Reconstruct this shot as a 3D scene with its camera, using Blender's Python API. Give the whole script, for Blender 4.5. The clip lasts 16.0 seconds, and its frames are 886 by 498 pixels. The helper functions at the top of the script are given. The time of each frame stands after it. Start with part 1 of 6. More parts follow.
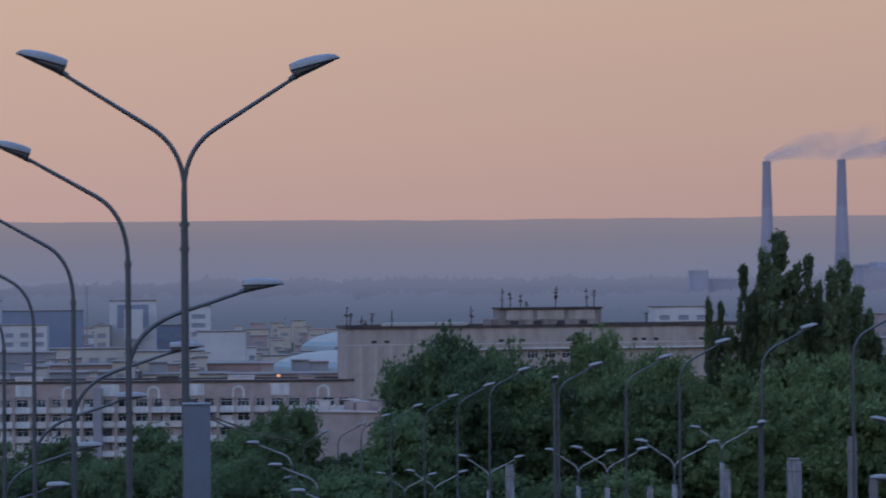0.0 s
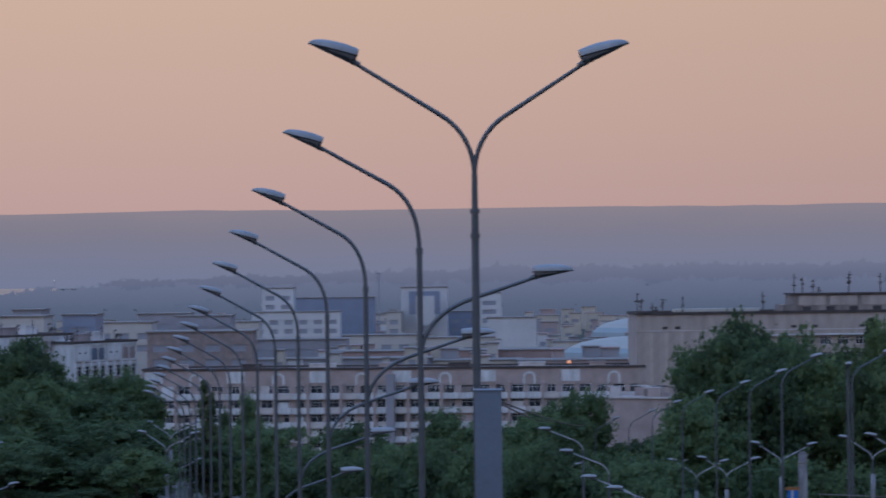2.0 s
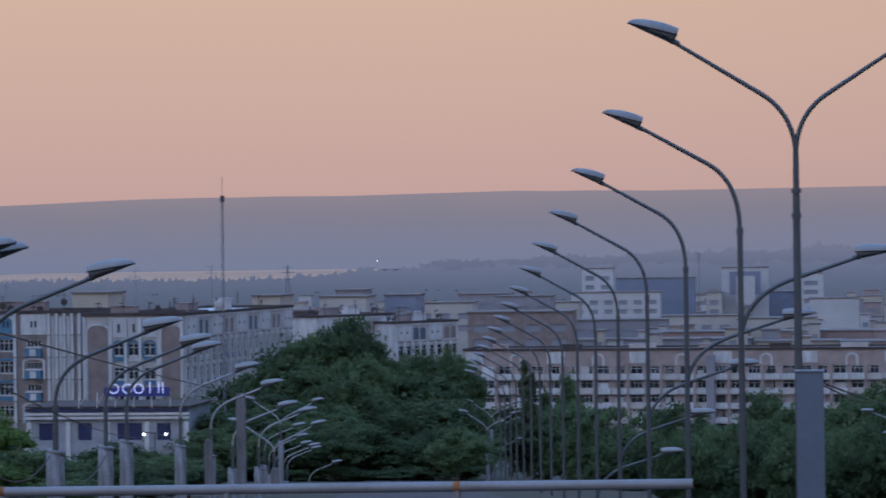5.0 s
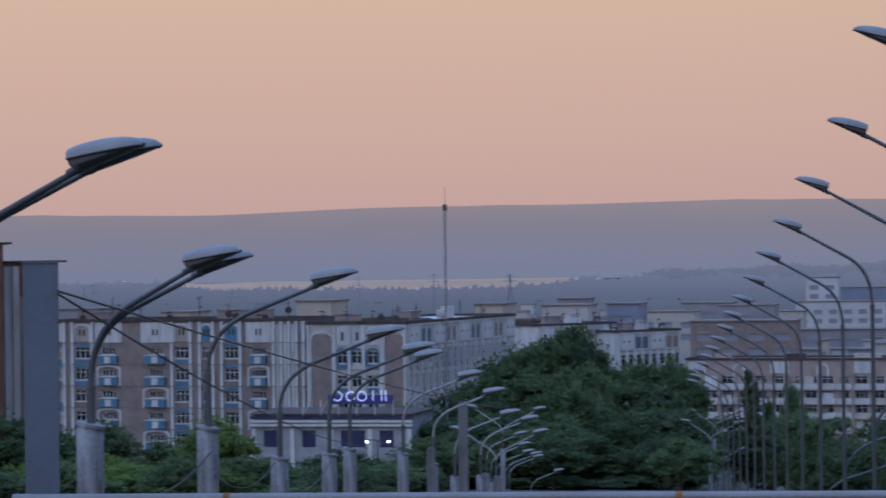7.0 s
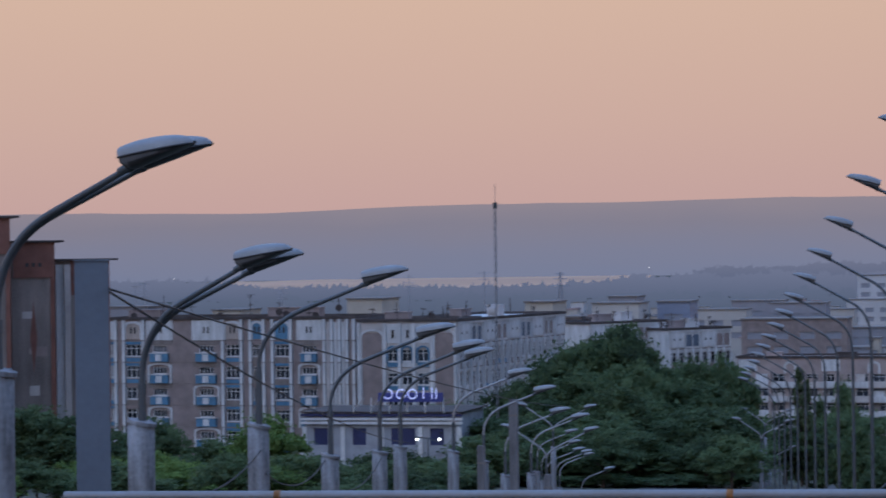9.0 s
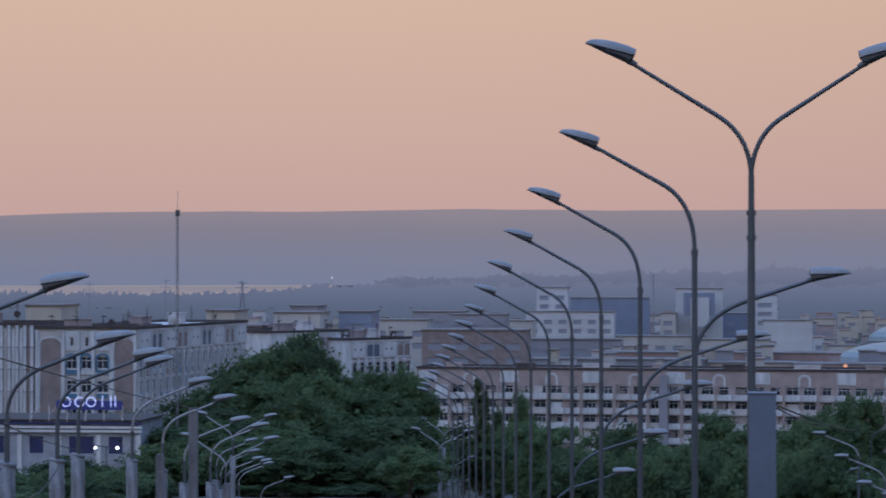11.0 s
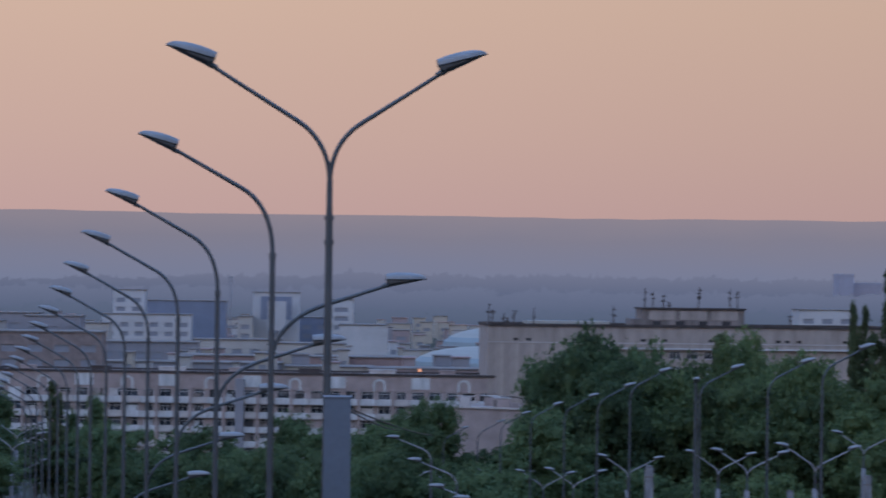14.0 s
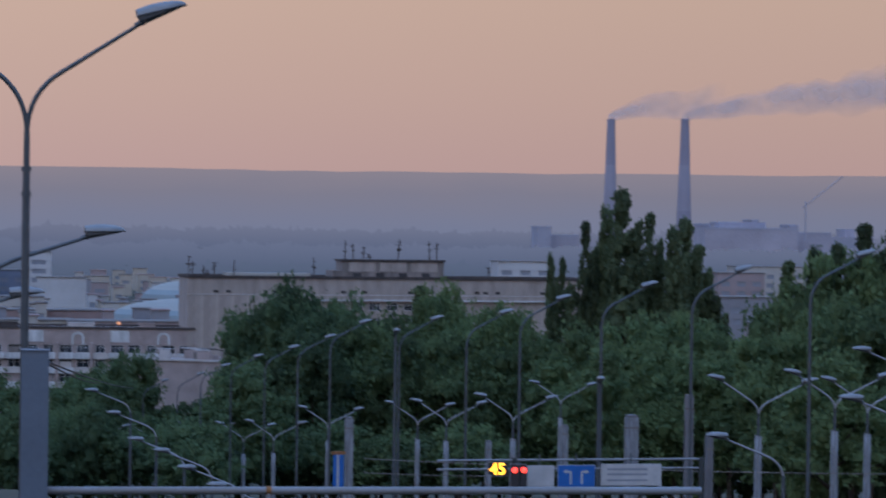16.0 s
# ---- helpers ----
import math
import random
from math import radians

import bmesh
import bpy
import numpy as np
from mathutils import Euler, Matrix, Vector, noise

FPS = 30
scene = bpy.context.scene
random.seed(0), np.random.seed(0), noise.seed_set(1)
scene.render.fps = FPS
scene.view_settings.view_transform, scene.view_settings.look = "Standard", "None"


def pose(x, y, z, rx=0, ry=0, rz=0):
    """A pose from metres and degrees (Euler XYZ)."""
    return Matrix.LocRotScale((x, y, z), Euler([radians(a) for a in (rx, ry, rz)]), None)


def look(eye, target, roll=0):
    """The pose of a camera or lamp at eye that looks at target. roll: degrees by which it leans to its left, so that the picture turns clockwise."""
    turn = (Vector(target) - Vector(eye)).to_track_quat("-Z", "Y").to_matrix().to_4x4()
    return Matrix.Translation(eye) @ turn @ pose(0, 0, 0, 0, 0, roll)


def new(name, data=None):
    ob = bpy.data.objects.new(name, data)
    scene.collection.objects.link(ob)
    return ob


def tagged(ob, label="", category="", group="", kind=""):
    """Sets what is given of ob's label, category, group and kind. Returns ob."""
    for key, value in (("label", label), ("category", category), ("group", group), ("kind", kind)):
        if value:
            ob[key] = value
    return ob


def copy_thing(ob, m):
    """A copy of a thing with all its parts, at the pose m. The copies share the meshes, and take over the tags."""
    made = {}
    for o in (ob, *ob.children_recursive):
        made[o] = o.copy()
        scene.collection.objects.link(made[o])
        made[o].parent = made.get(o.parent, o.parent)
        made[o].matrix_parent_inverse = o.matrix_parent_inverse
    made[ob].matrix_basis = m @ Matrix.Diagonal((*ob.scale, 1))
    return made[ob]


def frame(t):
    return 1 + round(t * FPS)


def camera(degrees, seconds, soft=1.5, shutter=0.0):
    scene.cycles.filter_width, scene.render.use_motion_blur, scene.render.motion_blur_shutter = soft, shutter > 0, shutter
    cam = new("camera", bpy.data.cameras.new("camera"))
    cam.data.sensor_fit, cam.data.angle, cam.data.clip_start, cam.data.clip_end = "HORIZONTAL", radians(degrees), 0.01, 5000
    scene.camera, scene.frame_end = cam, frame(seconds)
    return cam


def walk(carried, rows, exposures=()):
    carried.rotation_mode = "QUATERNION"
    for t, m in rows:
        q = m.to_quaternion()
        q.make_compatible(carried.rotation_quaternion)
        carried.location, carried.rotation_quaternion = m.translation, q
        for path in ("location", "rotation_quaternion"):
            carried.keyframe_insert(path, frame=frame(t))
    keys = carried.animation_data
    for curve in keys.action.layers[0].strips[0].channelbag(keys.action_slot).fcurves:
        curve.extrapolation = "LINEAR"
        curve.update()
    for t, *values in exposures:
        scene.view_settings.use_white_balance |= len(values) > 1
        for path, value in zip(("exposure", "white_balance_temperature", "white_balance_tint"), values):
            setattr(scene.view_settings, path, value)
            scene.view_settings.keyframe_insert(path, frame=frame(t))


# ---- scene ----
# ---------- camera ----------
EYE = (0.0, 0.0, 1.5)
cam = camera(19.0, 16.0, soft=1.7, shutter=0.5)
# seconds, heading to the right, pitch, roll (degrees)
TURNS = [
    (0.0, 5.574, 0.547, -0.441), (0.5, 4.440, 0.297, -0.441), (1.0, 3.412, 0.238, -0.553),
    (1.5, 1.504, 0.334, -0.788), (2.0, -0.701, 0.309, -0.691), (2.5, -1.592, -0.267, -0.817),
    (3.0, -2.146, -0.093, -0.905), (3.5, -3.517, -0.297, -0.862), (4.0, -5.034, -0.162, -0.857),
    (4.2, -5.545, -0.042, -0.853), (6.3, -10.486, -0.082, -0.768), (6.5, -10.838, 0.350, -0.763),
    (7.0, -12.419, 0.220, -0.739), (7.5, -13.768, 0.609, -0.767), (8.0, -14.702, 0.161, -0.880),
    (8.2, -14.805, 0.080, -0.786), (10.3, -8.725, 0.393, -0.219), (10.5, -8.030, 0.355, -0.059),
    (11.0, -6.643, 0.342, 0.004), (11.5, -5.504, 0.658, 0.147), (12.0, -3.870, 0.480, 0.329),
    (12.5, -2.663, 0.581, 0.333), (13.0, -1.255, 0.716, 0.535), (13.5, 0.452, 0.378, 0.541),
    (14.0, 2.469, 0.474, 0.759), (14.5, 4.331, 0.407, 0.740), (15.0, 5.945, 0.662, 0.680),
    (15.5, 7.362, 0.230, 0.678), (16.0, 8.962, -0.481, 0.751)]


def aim(yaw, pitch, roll):
    a, b = radians(yaw), radians(pitch)
    way = Vector((math.sin(a) * math.cos(b), math.cos(a) * math.cos(b), math.sin(b)))
    return look(EYE, Vector(EYE) + 10 * way, roll)


walk(cam, [(t, aim(a, b, c)) for t, a, b, c in TURNS],
     [(0.0, -0.15, 5720, 9), (1.5, -0.12, 5720, 9), (4.0, -0.04, 5780, 9), (8.0, 0.0, 5850, 9), (12.5, 0.0, 5800, 9), (14.5, -0.07, 5720, 9), (16.0, -0.09, 5650, 8)])

# ---------- sky and light: dusk, no direct sun, warm haze low, pale blue overhead ----------
world = bpy.data.worlds.new("dusk_sky")
scene.world = world
world.use_nodes = True
wt = world.node_tree
wt.nodes.clear()
w_out = wt.nodes.new("ShaderNodeOutputWorld")
w_add = wt.nodes.new("ShaderNodeAddShader")
w_bg = wt.nodes.new("ShaderNodeBackground")
w_bg2 = wt.nodes.new("ShaderNodeBackground")
w_sky = wt.nodes.new("ShaderNodeTexSky")
w_sky.sky_type, w_sky.sun_disc = "NISHITA", False
w_sky.sun_elevation, w_sky.sun_rotation = radians(2.0), radians(250)
w_bg2.inputs["Strength"].default_value = 0.006
w_tc = wt.nodes.new("ShaderNodeTexCoord")
w_sep = wt.nodes.new("ShaderNodeSeparateXYZ")
w_ramp = wt.nodes.new("ShaderNodeValToRGB")
SKY = [(0.0, (0.550, 0.343, 0.308)), (0.02, (0.580, 0.361, 0.308)), (0.05, (0.628, 0.398, 0.312)),
       (0.10, (0.690, 0.447, 0.318)), (0.17, (0.690, 0.500, 0.415)), (0.35, (0.46, 0.60, 0.86)), (1.0, (0.44, 0.74, 1.45))]
ramp = w_ramp.color_ramp
while len(ramp.elements) < len(SKY):
    ramp.elements.new(0.5)
for e, (p, c) in zip(ramp.elements, SKY):
    e.position, e.color = p, (*c, 1)
wt.links.new(w_tc.outputs["Generated"], w_sep.inputs[0])
wt.links.new(w_sep.outputs["Z"], w_ramp.inputs[0])
w_side = wt.nodes.new("ShaderNodeMapRange")
w_side.interpolation_type = "SMOOTHSTEP"
for key, value in (("From Min", -0.16), ("From Max", 0.34), ("To Min", 1.0), ("To Max", 0.89)):
    w_side.inputs[key].default_value = value
wt.links.new(w_sep.outputs["X"], w_side.inputs["Value"])
wt.links.new(w_side.outputs[0], w_bg.inputs["Strength"])
wt.links.new(w_ramp.outputs[0], w_bg.inputs[0])
wt.links.new(w_sky.outputs[0], w_bg2.inputs[0])
wt.links.new(w_bg.outputs[0], w_add.inputs[0])
wt.links.new(w_bg2.outputs[0], w_add.inputs[1])
wt.links.new(w_add.outputs[0], w_out.inputs[0])

sun_data = bpy.data.lights.new("sun", "SUN")
sun_data.energy, sun_data.angle, sun_data.color = 0.5, radians(60), (1.0, 0.93, 0.90)
sun = new("sun", sun_data)
sun.matrix_world = look((-25, -40, 70), (0, 30, 0))


# ---------- materials ----------
def surface(name, base, rough=0.8, metal=0.0, vary=0.15, scale=2.0, fine=25.0, bump=0.02, tint=None, per_object=0.0, streak=1.0):
    """Paint, plaster, metal or concrete with broad stains, fine grain and light relief."""
    m = bpy.data.materials.new(name)
    m.use_nodes = True
    nt = m.node_tree
    n, l = nt.nodes, nt.links
    bsdf = n["Principled BSDF"]
    bsdf.inputs["Roughness"].default_value, bsdf.inputs["Metallic"].default_value = rough, metal
    tc = n.new("ShaderNodeTexCoord")
    big, small = n.new("ShaderNodeTexNoise"), n.new("ShaderNodeTexNoise")
    big.inputs["Scale"].default_value, small.inputs["Scale"].default_value = scale, fine
    big.inputs["Detail"].default_value, small.inputs["Detail"].default_value = 5, 3
    mapping = n.new("ShaderNodeMapping")
    mapping.inputs["Scale"].default_value = (1, 1, streak)
    l.new(tc.outputs["Object"], mapping.inputs["Vector"])
    l.new(mapping.outputs[0], big.inputs["Vector"])
    l.new(tc.outputs["Object"], small.inputs["Vector"])
    mix = n.new("ShaderNodeMix")
    mix.data_type = "RGBA"
    dark = tint or tuple(c * (1 - 2.2 * vary) for c in base)
    mix.inputs["A"].default_value = (*[max(0.005, c) for c in dark], 1)
    mix.inputs["B"].default_value = (*[min(0.95, c * (1 + 0.6 * vary)) for c in base], 1)
    add = n.new("ShaderNodeMath")
    add.operation = "MULTIPLY_ADD"
    l.new(small.outputs[0], add.inputs[0])
    add.inputs[1].default_value = 0.35
    l.new(big.outputs[0], add.inputs[2])
    span = n.new("ShaderNodeMapRange")
    span.inputs["From Min"].default_value, span.inputs["From Max"].default_value = 0.42, 0.92
    l.new(add.outputs[0], span.inputs["Value"])
    l.new(span.outputs[0], mix.inputs["Factor"])
    colour = mix.outputs["Result"]
    if per_object:
        info, hsv, mr = n.new("ShaderNodeObjectInfo"), n.new("ShaderNodeHueSaturation"), n.new("ShaderNodeMapRange")
        mr.inputs["To Min"].default_value, mr.inputs["To Max"].default_value = 1 - per_object, 1 + per_object
        l.new(info.outputs["Random"], mr.inputs["Value"])
        l.new(mr.outputs[0], hsv.inputs["Value"])
        l.new(colour, hsv.inputs["Color"])
        colour = hsv.outputs[0]
    l.new(colour, bsdf.inputs["Base Color"])
    if bump:
        b = n.new("ShaderNodeBump")
        b.inputs["Strength"].default_value, b.inputs["Distance"].default_value = 0.5, bump
        l.new(small.outputs[0], b.inputs["Height"])
        l.new(b.outputs[0], bsdf.inputs["Normal"])
    return m


def foliage(name, base, spread=0.62):
    """Leaves: colour varies from clump to clump and from leaf to leaf."""
    m = bpy.data.materials.new(name)
    m.use_nodes = True
    nt = m.node_tree
    n, l = nt.nodes, nt.links
    bsdf = n["Principled BSDF"]
    bsdf.inputs["Roughness"].default_value = 0.65
    bsdf.inputs["Specular IOR Level"].default_value = 0.05
    tc, big = n.new("ShaderNodeTexCoord"), n.new("ShaderNodeTexNoise")
    big.inputs["Scale"].default_value = 0.5
    l.new(tc.outputs["Object"], big.inputs["Vector"])
    geo, info = n.new("ShaderNodeNewGeometry"), n.new("ShaderNodeObjectInfo")
    s1, s2 = n.new("ShaderNodeMath"), n.new("ShaderNodeMath")
    s1.operation = s2.operation = "MULTIPLY_ADD"
    l.new(geo.outputs["Random Per Island"], s1.inputs[0])
    s1.inputs[1].default_value = 0.22
    l.new(big.outputs[0], s1.inputs[2])
    l.new(info.outputs["Random"], s2.inputs[0])
    s2.inputs[1].default_value = 0.4
    l.new(s1.outputs[0], s2.inputs[2])
    ramp_ = n.new("ShaderNodeValToRGB")
    ramp_.color_ramp.elements[0].position, ramp_.color_ramp.elements[1].position = 0.35, 1.05
    ramp_.color_ramp.elements[0].color = (*[c * (1 - spread) for c in base], 1)
    ramp_.color_ramp.elements[1].color = (base[0] * (1 + 1.2 * spread), base[1] * (1 + spread), base[2] * (1 + 0.3 * spread), 1)
    l.new(s2.outputs[0], ramp_.inputs[0])
    l.new(ramp_.outputs[0], bsdf.inputs["Base Color"])
    thin, both = n.new("ShaderNodeBsdfTranslucent"), n.new("ShaderNodeMixShader")
    both.inputs[0].default_value = 0.45
    l.new(ramp_.outputs[0], thin.inputs[0])
    l.new(bsdf.outputs[0], both.inputs[1])
    l.new(thin.outputs[0], both.inputs[2])
    l.new(both.outputs[0], n["Material Output"].inputs[0])
    return m


def glowing(name, colour, strength):
    m = bpy.data.materials.new(name)
    m.use_nodes = True
    b = m.node_tree.nodes["Principled BSDF"]
    b.inputs["Base Color"].default_value = (*colour, 1)
    b.inputs["Emission Color"].default_value = (*colour, 1)
    b.inputs["Emission Strength"].default_value = strength
    return m


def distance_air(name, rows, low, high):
    """Far hillside or woods as a plain backdrop: kilometres of lit air painted as a glow graded from low to high."""
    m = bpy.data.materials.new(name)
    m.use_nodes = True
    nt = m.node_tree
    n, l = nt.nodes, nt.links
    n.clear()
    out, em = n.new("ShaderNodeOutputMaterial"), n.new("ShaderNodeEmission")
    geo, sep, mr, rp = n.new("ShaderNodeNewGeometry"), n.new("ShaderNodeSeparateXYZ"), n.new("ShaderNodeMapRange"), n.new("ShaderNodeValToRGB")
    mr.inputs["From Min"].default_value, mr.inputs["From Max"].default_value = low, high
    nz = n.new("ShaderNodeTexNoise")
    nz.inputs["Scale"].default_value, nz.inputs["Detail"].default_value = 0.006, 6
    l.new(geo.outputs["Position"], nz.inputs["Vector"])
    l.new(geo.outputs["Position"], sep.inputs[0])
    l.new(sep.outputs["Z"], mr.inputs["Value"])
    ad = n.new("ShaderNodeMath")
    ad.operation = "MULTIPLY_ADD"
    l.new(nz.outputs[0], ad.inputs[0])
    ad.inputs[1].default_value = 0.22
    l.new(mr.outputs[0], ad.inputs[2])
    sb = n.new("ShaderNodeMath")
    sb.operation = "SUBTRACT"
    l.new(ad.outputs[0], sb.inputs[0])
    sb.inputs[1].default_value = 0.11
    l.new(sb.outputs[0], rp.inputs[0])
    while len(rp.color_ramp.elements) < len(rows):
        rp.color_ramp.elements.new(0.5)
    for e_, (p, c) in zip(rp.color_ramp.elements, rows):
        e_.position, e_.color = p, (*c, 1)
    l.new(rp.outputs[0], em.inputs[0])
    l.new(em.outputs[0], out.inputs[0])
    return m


STEEL = surface("galvanised_steel", (0.080, 0.095, 0.110), 0.5, 0.3, 0.12, 0.8, 8, 0)
DARK_STEEL = surface("dark_painted_steel", (0.045, 0.055, 0.06), 0.6, 0.2, 0.2, 1.2, 30, 0.004)
# paler copy of the steel: sky light on the lamp arms put into colour
SKYLIT_STEEL = surface("skylit_galvanised_steel", (0.30, 0.31, 0.33), 0.42, 0.3, 0.12, 0.8, 8, 0)
GASKET = surface("dark_gasket", (0.03, 0.032, 0.036), 0.6, 0, 0.1, 3, 20, 0)
HOUSING = surface("lamp_housing_paint", (0.14, 0.147, 0.16), 0.5, 0.1, 0.15, 3, 20, 0)
SHELL = surface("lamp_shell_paint", (0.22, 0.235, 0.255), 0.45, 0.1, 0.12, 3, 20, 0)
LENS = surface("lamp_bowl_plastic", (0.06, 0.061, 0.066), 0.3, 0, 0.2, 6, 40, 0.001)
COLUMN = surface("weathered_column_paint", (0.24, 0.255, 0.285), 0.75, 0, 0.34, 7.0, 18, 0.01, streak=0.12)
GREY_POST = surface("grey_post_paint", (0.115, 0.148, 0.198), 0.6, 0.1, 0.10, 1.0, 20, 0.006)
CONCRETE = surface("grey_concrete", (0.18, 0.18, 0.195), 0.9, 0, 0.25, 4.0, 18, 0.01, streak=0.15)
RUST = surface("rusty_patch", (0.30, 0.14, 0.05), 0.9, 0, 0.3, 8, 40, 0.01)
RAIL = surface("rail_paint", (0.22, 0.24, 0.27), 0.55, 0.15, 0.15, 1.5, 25, 0.004, tint=(0.17, 0.165, 0.165))
WIRE = surface("black_cable", (0.03, 0.03, 0.032), 0.7, 0, 0.1, 3, 20, 0)
ASPHALT = surface("asphalt", (0.055, 0.055, 0.058), 0.9, 0, 0.2, 0.3, 30, 0.01)
EARTH = surface("dry_grass_earth", (0.045, 0.052, 0.035), 0.95, 0, 0.3, 0.02, 1.5, 0.05)
# the warm sky reflection is painted as a rough orange-brown base colour
WATER = surface("water_with_painted_sky_shine", (0.50, 0.30, 0.185), 0.75, 0.0, 0.1, 0.002, 0.01, 0)
WHITE = surface("white_plaster", (0.54, 0.565, 0.59), 0.85, 0, 0.18, 1.2, 6, 0.01, streak=0.2)
CREAM = surface("cream_panel", (0.48, 0.465, 0.46), 0.85, 0, 0.14, 0.5, 6, 0.01)
TAUPE = surface("taupe_brick", (0.25, 0.21, 0.205), 0.9, 0, 0.16, 0.6, 9, 0.015)
BROWN = surface("grey_brown_render", (0.23, 0.205, 0.195), 0.9, 0, 0.26, 0.7, 7, 0.015, streak=0.25)
BRICK = surface("red_brick", (0.20, 0.095, 0.075), 0.9, 0, 0.2, 0.6, 9, 0.02)
BLUE = surface("blue_panel", (0.08, 0.20, 0.33), 0.7, 0, 0.18, 0.8, 8, 0.005)
PINK = surface("pink_render", (0.35, 0.295, 0.285), 0.88, 0, 0.15, 0.4, 6, 0.01)
PANEL = surface("weathered_concrete_panel", (0.36, 0.32, 0.295), 0.9, 0, 0.17, 0.6, 5, 0.015, streak=0.25)
ROOF = surface("bitumen_roof", (0.07, 0.06, 0.06), 0.9, 0, 0.25, 0.5, 6, 0.02)
DARK = surface("dark_opening", (0.03, 0.032, 0.038), 0.5, 0, 0.2, 1, 8, 0)
GLASS = surface("window_glass", (0.035, 0.042, 0.055), 0.12, 0, 0.2, 1, 5, 0, per_object=0.5)
FRAME = surface("white_window_frame", (0.62, 0.63, 0.64), 0.6, 0, 0.1, 2, 15, 0.003)
NAVY = surface("navy_panel", (0.03, 0.038, 0.12), 0.5, 0, 0.15, 1, 8, 0.003)
SHOP_WALL = surface("grey_white_shop_render", (0.35, 0.37, 0.41), 0.85, 0, 0.15, 0.8, 6, 0.01)
SIGN_BOARD = surface("deep_blue_board", (0.045, 0.055, 0.24), 0.5, 0, 0.12, 1, 8, 0)
# HAZE_ walls and windows: distance haze mixed in as paler, bluer paint
HAZE_WHITE = surface("haze_paled_plaster", (0.48, 0.495, 0.52), 0.9, 0, 0.08, 0.1, 1, 0)
HAZE_CREAM = surface("haze_paled_cream_plaster", (0.43, 0.42, 0.405), 0.9, 0, 0.08, 0.1, 1, 0)
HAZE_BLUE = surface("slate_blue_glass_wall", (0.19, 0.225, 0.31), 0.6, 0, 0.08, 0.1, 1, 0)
HAZE_GREY = surface("hazy_grey_render", (0.26, 0.265, 0.30), 0.9, 0, 0.1, 0.1, 1, 0)
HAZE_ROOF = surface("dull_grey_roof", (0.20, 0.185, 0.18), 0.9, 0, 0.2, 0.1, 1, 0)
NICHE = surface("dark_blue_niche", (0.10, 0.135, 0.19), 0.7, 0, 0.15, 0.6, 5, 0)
HAZE_RED = surface("haze_dulled_red_roof", (0.29, 0.215, 0.21), 0.9, 0, 0.1, 0.1, 1, 0)
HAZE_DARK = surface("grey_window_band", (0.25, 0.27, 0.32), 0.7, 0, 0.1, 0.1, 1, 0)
HAZE_YELLOW = surface("haze_paled_yellow_render", (0.43, 0.40, 0.35), 0.9, 0, 0.1, 0.1, 1, 0)
HAZE_PINK = surface("haze_dulled_pink_render", (0.33, 0.275, 0.285), 0.9, 0, 0.1, 0.1, 1, 0)
DOME = surface("pale_blue_roof_sheet", (0.33, 0.33, 0.305), 0.7, 0, 0.08, 0.05, 1, 0)
DOME_BLUE = surface("mid_blue_roof_sheet", (0.24, 0.285, 0.30), 0.7, 0, 0.08, 0.05, 1, 0)
# chimney and plant: the far haze is tinted into the base colours, pale violet
STACK = surface("haze_tinted_concrete", (0.29, 0.28, 0.35), 0.9, 0, 0.06, 0.02, 0.4, 0)
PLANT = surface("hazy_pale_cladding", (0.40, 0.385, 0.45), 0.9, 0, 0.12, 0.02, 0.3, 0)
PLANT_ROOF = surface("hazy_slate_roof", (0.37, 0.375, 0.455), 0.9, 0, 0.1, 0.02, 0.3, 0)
STACK_LIGHT = surface("haze_tinted_painted_concrete", (0.33, 0.32, 0.39), 0.9, 0, 0.06, 0.02, 0.4, 0)
BARK = surface("bark", (0.09, 0.07, 0.055), 0.95, 0, 0.25, 3, 20, 0.03)
LEAF = foliage("dark_green_leaves", (0.073, 0.115, 0.078))
LEAF_LIGHT = foliage("mid_green_leaves", (0.092, 0.138, 0.086))
LEAF_FRESH = foliage("fresh_green_leaves", (0.100, 0.165, 0.070))
LEAF_POPLAR = foliage("poplar_leaves", (0.082, 0.115, 0.085))
SIGN_BLUE = surface("blue_road_sign", (0.02, 0.12, 0.42), 0.4, 0, 0.08, 2, 10, 0)
SIGN_WHITE = surface("white_sign_sheet", (0.44, 0.45, 0.47), 0.45, 0, 0.1, 2, 10, 0)
RED_LIGHT = glowing("red_signal_glass", (1.0, 0.05, 0.03), 3.0)
AMBER_LIGHT = glowing("amber_led", (1.0, 0.42, 0.02), 4.0)
COOL_LIGHT = glowing("cool_white_tube", (0.62, 0.66, 1.0), 0.6)
LAMP_LIGHT = glowing("lit_lamp_glass", (1.0, 0.95, 0.85), 5.0)
SODIUM = glowing("sodium_lamp_glass", (0.9, 0.36, 0.16), 0.75)
# haze on the ridge is a painted glow: blue at the foot, mauve above
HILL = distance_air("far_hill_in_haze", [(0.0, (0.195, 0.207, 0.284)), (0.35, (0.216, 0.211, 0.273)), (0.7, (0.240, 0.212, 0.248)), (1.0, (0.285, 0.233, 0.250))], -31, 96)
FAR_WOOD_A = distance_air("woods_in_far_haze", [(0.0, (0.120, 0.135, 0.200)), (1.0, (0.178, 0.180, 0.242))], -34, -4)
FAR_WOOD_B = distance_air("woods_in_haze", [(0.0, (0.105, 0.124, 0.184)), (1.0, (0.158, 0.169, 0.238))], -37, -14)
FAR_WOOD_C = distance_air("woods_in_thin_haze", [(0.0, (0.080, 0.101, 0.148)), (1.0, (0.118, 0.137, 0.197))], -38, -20)


